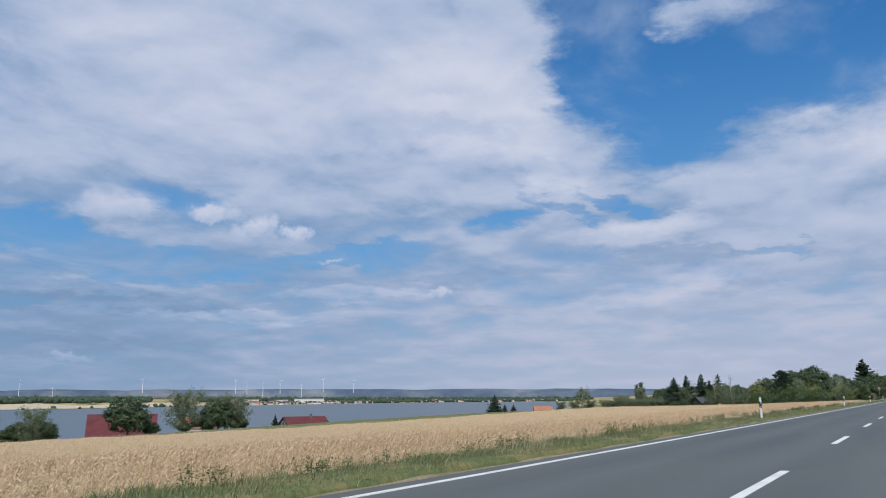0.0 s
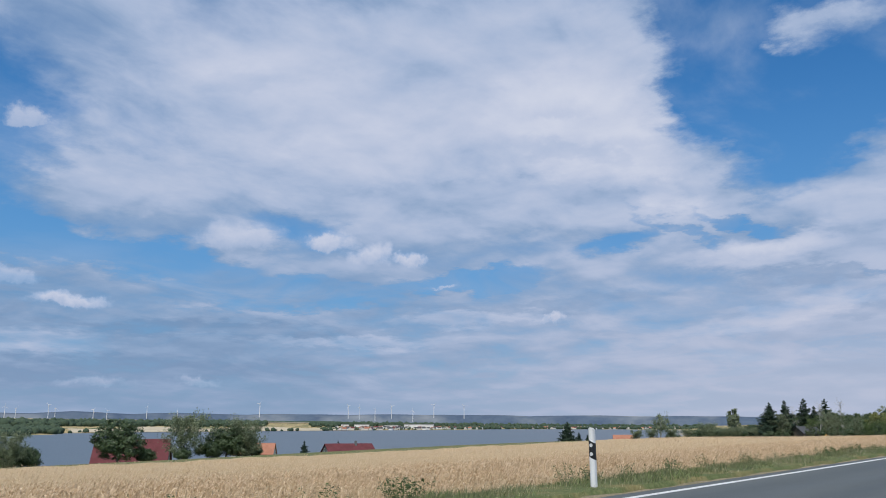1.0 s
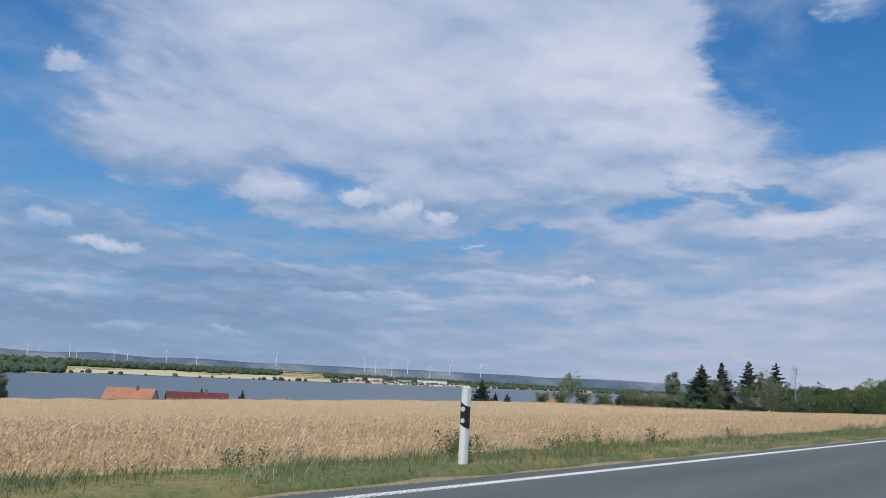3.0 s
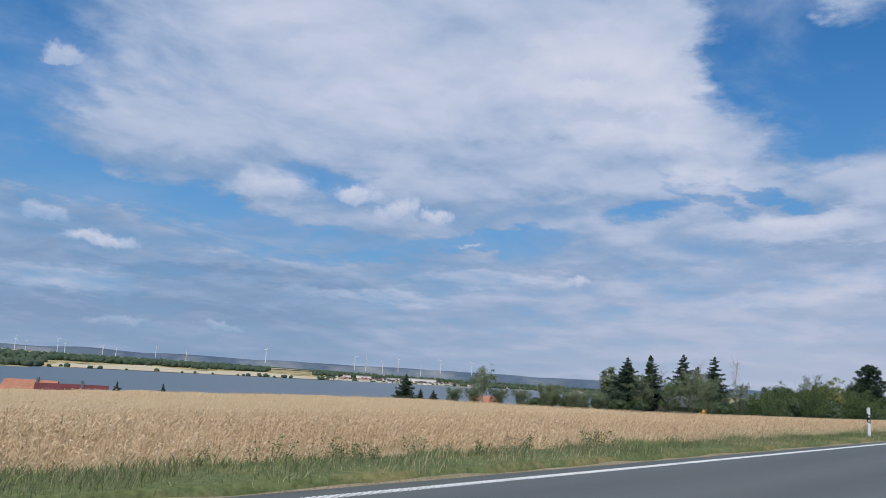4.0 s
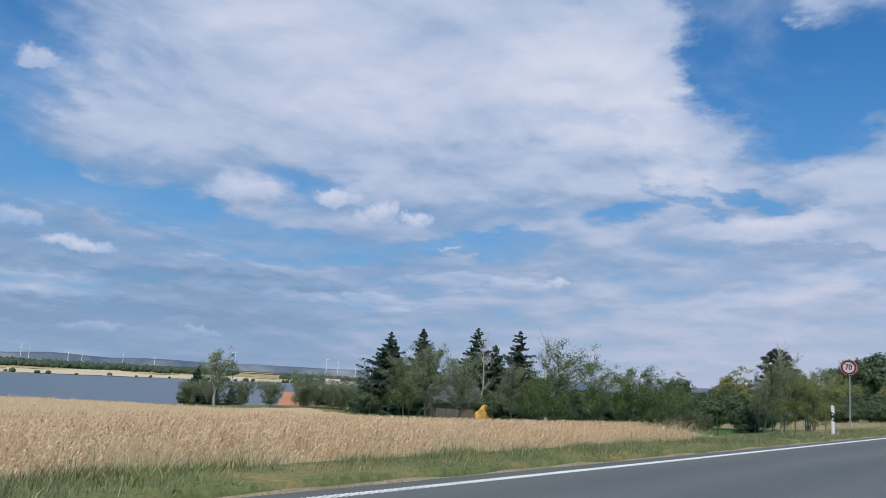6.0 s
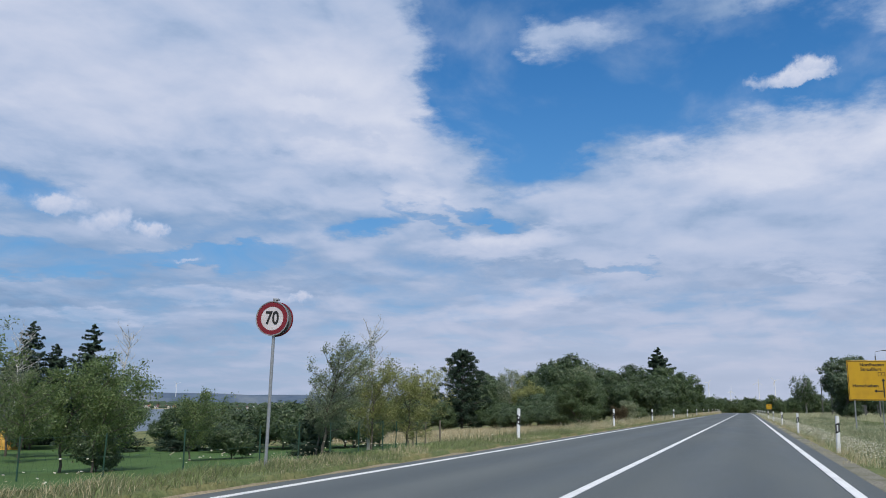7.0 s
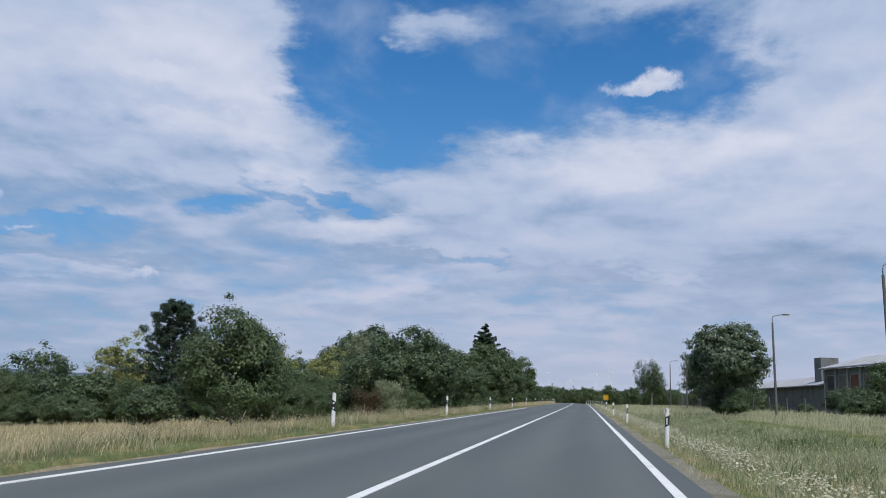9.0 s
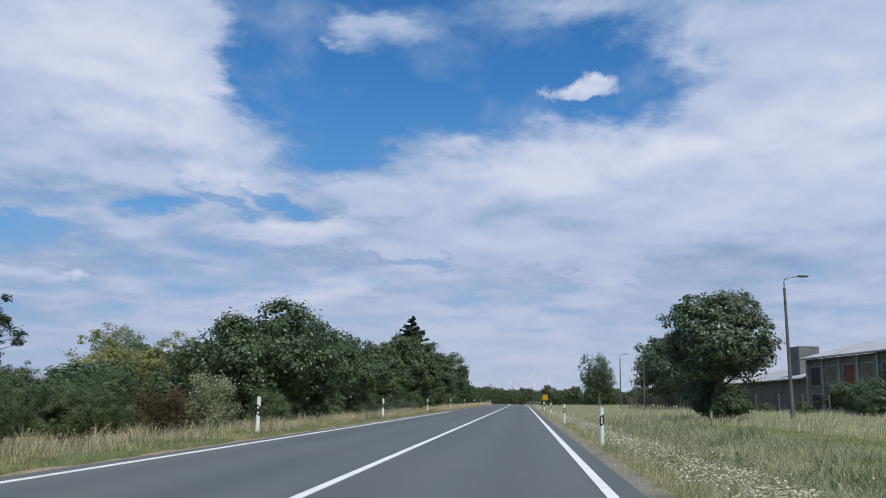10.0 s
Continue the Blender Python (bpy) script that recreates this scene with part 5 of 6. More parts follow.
# trees on the passenger's side
tree_r = plant(broadleaf("lime_tree", "broad dark lime tree in the meadow", 8.3, 6.6, 2.0, "leaf_lime", 520, 32, 0.25, 130, ragged=0.36, clump_r=0.6, lean=0.06), 12.7, 307.9)
row = plant(broadleaf("lime_tree", "dense dark tree in a closed row", 9.4, 10.0, 0.3, "leaf_lime", 330, 26, 0.36, 131, ragged=0.2, clump_r=0.95, depth=14), 20.8, 362, 0, 1.12)
again(row, 23, 384, 180, 1.1)
again(bush, 13.4, 306.4, 0, 0.5, 0.6)
again(bush, 12.9, 310.5, 120, 0.6, 0.8)
for k, (x, y) in enumerate(((19.5, 331), (22, 329.5), (24.5, 327.5), (25.8, 331), (21, 335), (30.5, 325), (31.5, 317.5))):
    again(bush, x, y, k * 73, 0.26 + 0.05 * (k % 3) + 0.2 * (x > 28))
weeper = plant(broadleaf("weeping_birch", "weeping birch with hanging twigs beside the road", 9.4, 5.6, 1.2, "leaf_dark", 240, 24, 0.25, 132, "birch_bark", 0.36, clump_r=0.6, droop=2.2), 12.8, 392)
for x, y, s in ((30.5, 316.5, 0.72), (35, 312, 0.8), (28.2, 327, 0.8), (28.4, 321.5, 0.85), (26.5, 316.5, 0.6), (29.5, 313.5, 0.7), (23, 350, 0.9), (24, 364, 0.9)):
    again(bush, x, y, x * 71, s)
again(walnut, 31.5, 322, 10, 0.66)
for k in range(16):
    y = 405 + k * 22
    again((bush, end_tree, walnut)[k % 3], float(road_x(y)) + 16 + wr.uniform(0, 22), y, wr.uniform(0, 360), (0.8, 0.5, 0.48)[k % 3])

# a wood closes the view far ahead
for k in range(110):
    az = -17 + k * 0.34
    d = 640 + 90 * abs(math.sin(k * 2.3))
    again((walnut, end_tree, maple, bush)[k % 4], -math.sin(radians(az)) * d, 200 + math.cos(radians(az)) * d, k * 41, (1.5, 1.35, 0.9, 3.2)[k % 4] * wr.uniform(0.85, 1.15))



# ---- roadside posts ----
PROFILE = [(-0.06, 0.045), (-0.056, 0.0), (-0.047, -0.035), (-0.03, -0.055), (-0.01, -0.06), (0.01, -0.06), (0.03, -0.055), (0.047, -0.035), (0.056, 0.0), (0.06, 0.045), (0.03, 0.05), (0.0, 0.052), (-0.03, 0.05)]


def prism(bm, profile, low, high, steps=1):
    """A column of the given outline between two slanted heights."""
    rows = []
    for k in range(steps + 1):
        f = k / steps
        rows.append([bm.verts.new((x, y, low(x, y) * (1 - f) + high(x, y) * f)) for x, y in profile])
    n = len(profile)
    for a, b in zip(rows, rows[1:]):
        for i in range(n):
            bm.faces.new((a[i], a[(i + 1) % n], b[(i + 1) % n], b[i]))
    bm.faces.new(rows[0][::-1])
    bm.faces.new(rows[-1])
    return bm


def disc(bm, x, y, z, r, depth, n=20):
    """A flat round piece facing along -y."""
    a = [bm.verts.new((x + r * math.cos(6.2832 * k / n), y, z + r * math.sin(6.2832 * k / n))) for k in range(n)]
    b = [bm.verts.new((v.co.x, y + depth, v.co.z)) for v in a]
    bm.faces.new(a[::-1])
    bm.faces.new(b)
    for k in range(n):
        bm.faces.new((a[k], a[(k + 1) % n], b[(k + 1) % n], b[k]))
    return bm


def delineator(left):
    ob = empty("delineator_post", pose(0, 0, 0), "white roadside post with a slanted black band and " + ("two round reflectors" if left else "a rectangular reflector"), "roadside post", "delineator posts along the road")
    s = -1.0 if left else 1.0
    wide = [(x * 1.03, y * 1.03) for x, y in PROFILE]
    cut = lambda z: (lambda x, y: z + 0.55 * s * x)
    part("body", prism(bmesh.new(), PROFILE, lambda x, y: -0.3, cut(0.50)), MAT["post_white"], ob)
    part("band", prism(bmesh.new(), wide, cut(0.50), cut(0.77)), MAT["post_black"], ob, "slanted black band")
    part("cap", prism(bmesh.new(), PROFILE, cut(0.77), lambda x, y: 1.0 - 11.0 * x * x - 0.15 * max(0, y)), MAT["post_white"], ob)
    if left:
        for z in (0.705, 0.565):
            part("reflector", disc(bmesh.new(), 0, -0.0685, z, 0.03, 0.01), MAT["reflector"], ob, "round white reflector")
    else:
        bm = box(bmesh.new(), -0.022, 0.022, -0.0685, -0.055, 0.545, 0.725, 0.003)
        part("reflector", bm, MAT["reflector"], ob, "upright rectangular white reflector")
    for piece in ob.children:
        for v in piece.data.vertices:
            v.co.z *= 1.09 if left else 1.04
    return ob


LEFT_Y = [33.9, 86.6, 138.62, 190.2, 211.6, 233.6, 255.0, 276.7, 298.6, 320.5, 342.4, 364.3, 386.2, 408, 430, 452, 474, 496]
RIGHT_Y = [190.5, 211.8, 233.1, 254.8, 277.2, 299, 320.8, 342.6, 364.4, 386.2, 408, 430, 452, 474, 496]
pr = np.random.default_rng(5)
post_l, post_r = delineator(True), delineator(False)


def post_pose(x, y, k):
    lean_x, lean_y = pr.normal(0, 0.6), pr.normal(0, 0.6)
    return pose(x + float(road_x(y)), y, float(road_z(y)) + (-0.04 if x < 0 else -0.1), lean_x, lean_y, (14 if x < 0 else -10) + pr.normal(0, 4))


for k, y in enumerate(LEFT_Y):
    m = post_pose(-7.28, y, k)
    if k:
        copy_thing(post_l, m)
    else:
        post_l.matrix_world = m
for k, y in enumerate(RIGHT_Y):
    m = post_pose(2.69, y, k)
    if k:
        copy_thing(post_r, m)
    else:
        post_r.matrix_world = m


def writing(text, width, mat, parent, x, y, z, tall=None, turn=90):
    """Letters of the built-in font, as wide as asked, facing along -y."""
    cu = bpy.data.curves.new("lettering", "FONT")
    cu.body, cu.align_x, cu.align_y, cu.size, cu.extrude, cu.offset = text, "CENTER", "CENTER", 1.0, 0.002, 0.022
    cu.materials.append(mat)
    ob = new("lettering", cu)
    bpy.context.view_layer.update()
    s = width / max(ob.dimensions.x, 1e-6)
    sy = tall / max(ob.dimensions.y, 1e-6) if tall else s
    ob.parent = parent
    ob.matrix_local = pose(x, y, z, turn, 0, 0) @ Matrix.Diagonal((s, sy, 1, 1))
    return tagged(ob, "black lettering")


# a road number plate on one post
plate_post = empty("number_plate", pose(2.655, 254.72, 0.85, 0, 0, -10), "small white plate with the road number", "sign plate")
part("plate", box(bmesh.new(), -0.045, 0.045, -0.03, -0.025, -0.06, 0.06, 0.003), MAT["sign_white"], plate_post)
writing("B\n4", 0.035, MAT["ink"], plate_post, 0, -0.033, 0, 0.09)

# ---- speed limit sign ----
sign = empty("speed_sign", pose(-8.1, 196.9, float(land(-8.1, 196.9)), 0, 0.8, 8), "round speed limit sign with a red rim on a steel post", "traffic sign")
part("pole", tube_bm(bmesh.new(), [(0, 0, -0.4), (0, 0, 1.5), (0, 0, 3.02)], [0.03, 0.03, 0.03], 12), MAT["steel"], sign, "galvanised steel post")
Z70 = 2.66
part("panel", disc(bmesh.new(), -0.03, -0.05, Z70, 0.315, 0.02, 40), MAT["sign_white"], sign, "white round panel")


def ring(bm, x, y, z, r0, r1, depth, n=40):
    loops = []
    for r, yy in ((r0, y), (r1, y), (r1, y + depth), (r0, y + depth)):
        loops.append([bm.verts.new((x + r * math.cos(6.2832 * k / n), yy, z + r * math.sin(6.2832 * k / n))) for k in range(n)])
    for a, b in zip(loops, loops[1:] + loops[:1]):
        for k in range(n):
            bm.faces.new((a[k], a[(k + 1) % n], b[(k + 1) % n], b[k]))
    return bm


part("rim", ring(bmesh.new(), -0.03, -0.054, Z70, 0.222, 0.303, 0.006), MAT["sign_red"], sign, "dark red rim")
part("edge", ring(bmesh.new(), -0.03, -0.062, Z70, 0.31, 0.325, 0.03), MAT["steel"], sign, "thin metal edge")
writing("70", 0.26, MAT["ink"], sign, -0.03, -0.055, Z70, 0.25)
part("back_panel", disc(bmesh.new(), 0.02, 0.04, Z70 - 0.01, 0.315, 0.02, 40), MAT["sign_back"], sign, "dark back of a second sign")
part("back_rim", ring(bmesh.new(), 0.02, 0.033, Z70 - 0.01, 0.305, 0.325, 0.03), MAT["sign_red"], sign)
part("clamp", box(bmesh.new(), -0.05, 0.05, -0.03, 0.09, Z70 + 0.34, Z70 + 0.38, 0.006), MAT["steel"], sign)

# ---- direction board ----
BX, BZ, BW, BH = 6.2, 1.72, 2.5, 2.48
board = empty("direction_board", pose(BX, 241.5, 0, 0, 0, 3), "yellow direction board with place names and arrows on steel posts", "road sign")
part("panel", box(bmesh.new(), 0, BW, -0.02, 0.02, BZ, BZ + BH, 0.012), MAT["sign_yellow"], board)


def frame_bm(x0, x1, z0, z1, w, y0, y1):
    bm = bmesh.new()
    for a, b, c, d in ((x0, x1, z0, z0 + w), (x0, x1, z1 - w, z1), (x0, x0 + w, z0 + w, z1 - w), (x1 - w, x1, z0 + w, z1 - w)):
        box(bm, a, b, y0, y1, c, d)
    return bm


part("border", frame_bm(0.035, BW - 0.035, BZ + 0.035, BZ + BH - 0.035, 0.028, -0.026, -0.021), MAT["ink"], board, "thin black border")


def bpos(fx, fz):
    return BX * 0 + fx * BW, BZ + BH * (1 - fz)


for text, fx, fz, w in (("Nordhausen", 0.576, 0.112, 1.36), ("Straußfurt", 0.545, 0.224, 1.18), ("Henschleben", 0.396, 0.637, 1.46)):
    x, z = bpos(fx, fz)
    writing(text, w, MAT["ink"], board, x, -0.024, z, 0.2 if "f" not in text else 0.21)
x, z = bpos(0.778, 0.347)
part("number_frame", frame_bm(x - 0.2, x + 0.2, z - 0.11, z + 0.11, 0.022, -0.026, -0.021), MAT["ink"], board)
writing("4", 0.09, MAT["ink"], board, x, -0.024, z, 0.13)


def arrow(bm, x, z, dx, dz, length, w=0.035, head=0.11):
    """A shaft and a pointed head in the board's plane."""
    px, pz = -dz, dx
    pts = [(x - px * w, z - pz * w), (x + px * w, z + pz * w)]
    ex, ez = x + dx * (length - head * 1.5), z + dz * (length - head * 1.5)
    pts += [(ex + px * w, ez + pz * w), (ex + px * head, ez + pz * head), (x + dx * length, z + dz * length), (ex - px * head, ez - pz * head), (ex - px * w, ez - pz * w)]
    a = [bm.verts.new((p, -0.026, q)) for p, q in pts]
    b = [bm.verts.new((p, -0.021, q)) for p, q in pts]
    bm.faces.new(a)
    bm.faces.new(b[::-1])
    for k in range(len(pts)):
        bm.faces.new((a[k], b[k], b[(k + 1) % len(pts)], a[(k + 1) % len(pts)]))
    return bm


x, z0 = bpos(0.806, 0.93)
part("arrow", arrow(bmesh.new(), x, z0, 0, 1, BH * 0.48), MAT["ink"], board, "black arrow pointing ahead")
x, z0 = bpos(0.79, 0.765)
part("arrow", arrow(bmesh.new(), x, z0, -1, 0, BW * 0.21), MAT["ink"], board, "black arrow pointing aside")
for px in (0.32, 0.42, 2.02, 2.14):
    yy = 0.05 if px in (0.32, 2.14) else 0.75
    part("post", tube_bm(bmesh.new(), [(px, yy, -0.6), (px, yy, 1.0), (px, 0.05, BZ + BH - 0.1)], [0.035] * 3, 10), MAT["steel"], board, "galvanised steel post")
for zz in (BZ + 0.4, BZ + BH - 0.4):
    part("rail", box(bmesh.new(), 0.1, BW - 0.1, 0.02, 0.05, zz, zz + 0.05), MAT["steel"], board)
far_board = copy_thing(board, pose(9.5, 640, -0.4, 0, 0, 3))


# ---- street lamps ----
def street_lamp(head=True):
    ob = empty("street_lamp", pose(0, 0, 0), "concrete street lamp pole with a curved arm" if head else "bare concrete lamp pole without an arm", "street lamp")
    part("pole", tube_bm(bmesh.new(), [(0, 0, -0.5), (0, 0, 3), (0, 0, 8.2)], [0.12, 0.105, 0.075], 12), MAT["pole"], ob)
    if head:
        part("arm", tube_bm(bmesh.new(), [(0, 0, 8.15), (0, 0, 8.55), (0.05, 0, 8.72), (0.2, 0, 8.8), (0.9, 0, 8.93)], [0.035] * 5, 8), MAT["sign_back"], ob)
        lamp = part("lamp_head", box(bmesh.new(), 0.85, 1.45, -0.1, 0.1, 8.88, 8.98, 0.035), MAT["sign_back"], ob)
        part("lens", box(bmesh.new(), 0.92, 1.38, -0.07, 0.07, 8.84, 8.868, 0.01), MAT["reflector"], lamp)
    return ob


lamp_a = street_lamp()
lamp_a.matrix_world = pose(16.3, 304.0, -0.1, 0, -0.6, 0)
copy_thing(lamp_a, pose(16.0, 276.2, -0.1, 0, -0.8, 0))
copy_thing(lamp_a, pose(16.2, 390, -0.1))
copy_thing(lamp_a, pose(-22, 362, -1.2, 0, 0, 180))
street_lamp(False).matrix_world = pose(15.4, 358, -0.2) @ Matrix.Diagonal((0.9, 0.9, 0.98, 1))


# ---- fences ----
def fence(label, points, post_mat, height, gap, rails, wire_mat, radius=0.025, wire=0.004, lattice=0.0):
    ob = empty("fence", pose(0, 0, 0), label, "fence")
    pts = []
    for (xa, ya), (xb, yb) in zip(points, points[1:]):
        k = max(1, round(math.hypot(xb - xa, yb - ya) / gap))
        pts += [(xa + (xb - xa) * i / k, ya + (yb - ya) * i / k) for i in range(k)]
    pts.append(points[-1])
    fr = np.random.default_rng(len(pts))
    tops = []
    for x, y in pts:
        z = float(land(x, y))
        dx, dy = fr.normal(0, 0.03, 2)
        part("post", tube_bm(bmesh.new(), [(x, y, z - 0.3), (x + dx, y + dy, z + height + 0.05)], [radius, radius * 0.9], 8), post_mat, ob)
        tops.append((x, y, z))
    for f in rails:
        v, q = tube_np([(x, y, z + height * f) for x, y, z in tops], [wire] * len(tops), 4)
        part("wire", mesh_np("wire", v, q, wire_mat), None, ob)
    if lattice:
        pieces = []
        for (xa, ya, za), (xb, yb, zb) in zip(tops, tops[1:]):
            k = int(math.hypot(xb - xa, yb - ya) / lattice)
            for i in range(k):
                for s in (0, 1):
                    f0, f1 = (i + s) / k, (i + 1 - s) / k
                    p0 = (xa + (xb - xa) * f0, ya + (yb - ya) * f0, za + (zb - za) * f0 + 0.05)
                    p1 = (xa + (xb - xa) * f1, ya + (yb - ya) * f1, za + (zb - za) * f1 + height - 0.03)
                    pieces.append(tube_np([p0, p1], [wire * 0.6] * 2, 3))
        part("mesh_panel", mesh_np("mesh_panel", *joined(pieces), wire_mat), None, ob, "green wire mesh")
    return ob


MAT["green_wire"] = speckled("green_coated_wire", (0.02, 0.06, 0.04), (0.03, 0.08, 0.055), (0.03, 0.05, 0.04), 20, 2, 0.6, 0.3, bumps=0.0)
fence("green wire mesh fence round the garden", [(-62, 222), (-40, 210.5), (-30, 204.5), (-20.9, 203.5), (-15.2, 208), (-15.2, 218), (-17.0, 226.5)], MAT["green_wire"], 1.35, 2.6, (0.03, 0.5, 0.98), MAT["green_wire"], 0.028, 0.004, 0.28)
fence("rusty wire fence with leaning wooden posts", [(-17.6, 227.5), (-17.0, 227.9), (-16.3, 228.4)], MAT["wood"], 1.3, 0.7, (0.4, 0.75, 0.97), MAT["sign_back"], 0.05)
fence("row of concrete fence posts with wire", [(18, 332), (24, 326), (33, 320), (48, 311)], MAT["pole"], 1.9, 2.4, (0.2, 0.45, 0.7, 0.95), MAT["sign_back"], 0.07)
fence("row of concrete fence posts with wire", [(18, 332), (19.5, 360), (20, 410)], MAT["pole"], 1.9, 2.6, (0.2, 0.45, 0.7, 0.95), MAT["sign_back"], 0.07)

lawn = tagged(new("lawn", grid_mesh("lawn", np.arange(-58, -12, 1.0), np.arange(198, 236, 1.0), lambda X, Y: land(X, Y) + np.where((Y > wheat_end(X) + 2.0) & (X < -12.8), 0.05, -0.4), MAT["lawn"])), "mown dark green garden lawn", "lawn", kind="structure")


# ---- houses ----
def house(name, label, w, l, eave, ridge_h, wall_mat, roof_mat, over=0.35, chimney=True, windows=True, category="house", thick=0.16, sills=None):
    """A gabled house; the ridge runs along its length (y), the gables face -y and y."""
    ob = empty(name, pose(0, 0, 0), label, category)
    bm = bmesh.new()
    prof = [(-w / 2, -2.0), (w / 2, -2.0), (w / 2, eave), (0, ridge_h - 0.02), (-w / 2, eave)]
    a = [bm.verts.new((x, -l / 2, z)) for x, z in prof]
    b = [bm.verts.new((x, l / 2, z)) for x, z in prof]
    bm.faces.new(a)
    bm.faces.new(b[::-1])
    for k in range(5):
        bm.faces.new((a[k], b[k], b[(k + 1) % 5], a[(k + 1) % 5])[::-1])
    part("wall", bm, wall_mat, ob)
    slope = (ridge_h - eave) / (w / 2)
    for s in (-1, 1):
        bm = bmesh.new()
        x0, z0, x1, z1 = 0, ridge_h, s * (w / 2 + over), eave - slope * over
        vs = [bm.verts.new((x, y, z + dz)) for dz in (0.01, thick) for x, z in ((x0, z0), (x1, z1)) for y in (-l / 2 - over, l / 2 + over)]
        for f in ((0, 1, 3, 2), (4, 6, 7, 5), (0, 4, 5, 1), (2, 3, 7, 6), (0, 2, 6, 4), (1, 5, 7, 3)):
            bm.faces.new([vs[i] for i in f])
        roof = part("roof", bm, roof_mat, ob)
        if s > 0 and chimney:
            part("chimney", box(bmesh.new(), 0.4, 1.0, l * 0.12, l * 0.12 + 0.6, ridge_h - 1.0, ridge_h + 0.9, 0.02), MAT["plaster_grey"], roof)
    if windows:
        for y, s in ((-l / 2 - 0.005, -1), (l / 2 + 0.005, 1)):
            for x, z in sills or ((-w * 0.2, eave * 0.45), (w * 0.2, eave * 0.45), (-w * 0.13, eave + 0.8), (w * 0.13, eave + 0.8)):
                if z + 0.6 > ridge_h - abs(x) * slope:
                    continue
                win = part("window", frame_bm(x - 0.5, x + 0.5, z - 0.6, z + 0.6, 0.08, y - 0.04, y + 0.04), MAT["post_white"], ob)
                part("pane", box(bmesh.new(), x - 0.42, x + 0.42, y - 0.015, y + 0.015, z - 0.52, z + 0.52), MAT["glass"], win)
    return ob


def set_down(ob, x, y, turn, z=None):
    ob.matrix_world = pose(x, y, float(land(x, y)) if z is None else z, 0, 0, turn)
    return ob


set_down(house("farmhouse", "white plastered gabled house with a dark slate roof", 6.8, 7.5, 0.9, 5.8, MAT["plaster"], MAT["slate_roof"], sills=((-1.1, 1.5), (1.1, 1.5), (0.0, 3.5))), -88.3, 343, 14, -4.7)
set_down(house("barn", "low barn with a long dark red roof", 9, 13, 3.0, 5.6, MAT["plaster_grey"], MAT["red_roof"]), -163.5, 189, -28, -9.9)
set_down(house("farmhouse", "house with a steep dark red roof among trees", 10, 15, 3.0, 8.2, MAT["plaster_grey"], MAT["red_roof"], chimney=False), -166, 124.5, -40, -10.6)
set_down(house("farmhouse", "house with a bright orange tiled roof", 8, 14, 3.0, 6.4, MAT["plaster"], MAT["orange_roof"]), -231, 212, -50, -12.0)
set_down(house("farmhouse", "small house with an orange tiled roof by the field", 6, 6, 2.6, 5.4, MAT["plaster"], MAT["orange_roof"], chimney=False), -118.5, 267.5, -60, -7.5)
set_down(house("garden_shed", "dark garden shed with a grey sheet roof", 4.4, 5, 1.7, 3.1, MAT["wood"], MAT["slate_roof"], chimney=False, windows=False, category="shed"), -53.6, 229.6, -35, -2.3)

# ---- yellow covered heap on the lawn ----
heap = empty("covered_heap", placed(-49.0, 228.8, 0, 0.66, 0.0, 0.9), "bright yellow tarpaulin over a rounded garden heap", "tarpaulin")
bm = bmesh.new()
bmesh.ops.create_icosphere(bm, subdivisions=4, radius=1.0)
for v in bm.verts:
    q = v.co.copy()
    k = 1 + 0.16 * noise.noise(q * 2.1) + 0.05 * noise.noise(q * 7)
    v.co = Vector((q.x * 1.7 * k, q.y * 1.3 * k, max(-0.1, 0.15 + q.z * 1.75 * k * (0.8 + 0.2 * math.sin(q.x * 3)))))
part("cover", bm, MAT["tarp"], heap)

# ---- works building beyond the meadow ----
works = empty("works_building", pose(33, 353, 0.1, 0, 0, 5) @ Matrix.Diagonal((0.75, 0.75, 0.75, 1)), "long grey industrial building with a pale sheet roof", "building")


def bmesh_turn(bm):
    """Turns a frame that faces -y so that it faces -x."""
    for v in bm.verts:
        x, y, z = v.co
        v.co = (-y, x, z)
    return bm


def slab(bm, corners, thick):
    a = [bm.verts.new(c) for c in corners]
    b = [bm.verts.new((c[0], c[1], c[2] - thick)) for c in corners]
    n = len(corners)
    bm.faces.new(a)
    bm.faces.new(b[::-1])
    for k in range(n):
        bm.faces.new((a[k], b[k], b[(k + 1) % n], a[(k + 1) % n]))
    return bm


part("wall", box(bmesh.new(), 0.4, 15, -52, -0.4, -2, 8.3), MAT["plaster_grey"], works)
part("roof", slab(bmesh.new(), [(-0.6, 0, 8.5), (-0.6, -52.5, 8.5), (7.7, -52.5, 10.9), (7.7, 0, 10.9)], 0.25), MAT["sheet_roof"], works)
part("roof", slab(bmesh.new(), [(7.72, 0, 10.9), (7.72, -52.5, 10.9), (16, -52.5, 8.5), (16, 0, 8.5)], 0.25), MAT["sheet_roof"], works)
part("gutter", tube_bm(bmesh.new(), [(-0.66, 0, 8.3), (-0.66, -26, 8.3), (-0.66, -52.5, 8.3)], [0.09] * 3, 8), MAT["sign_back"], works)
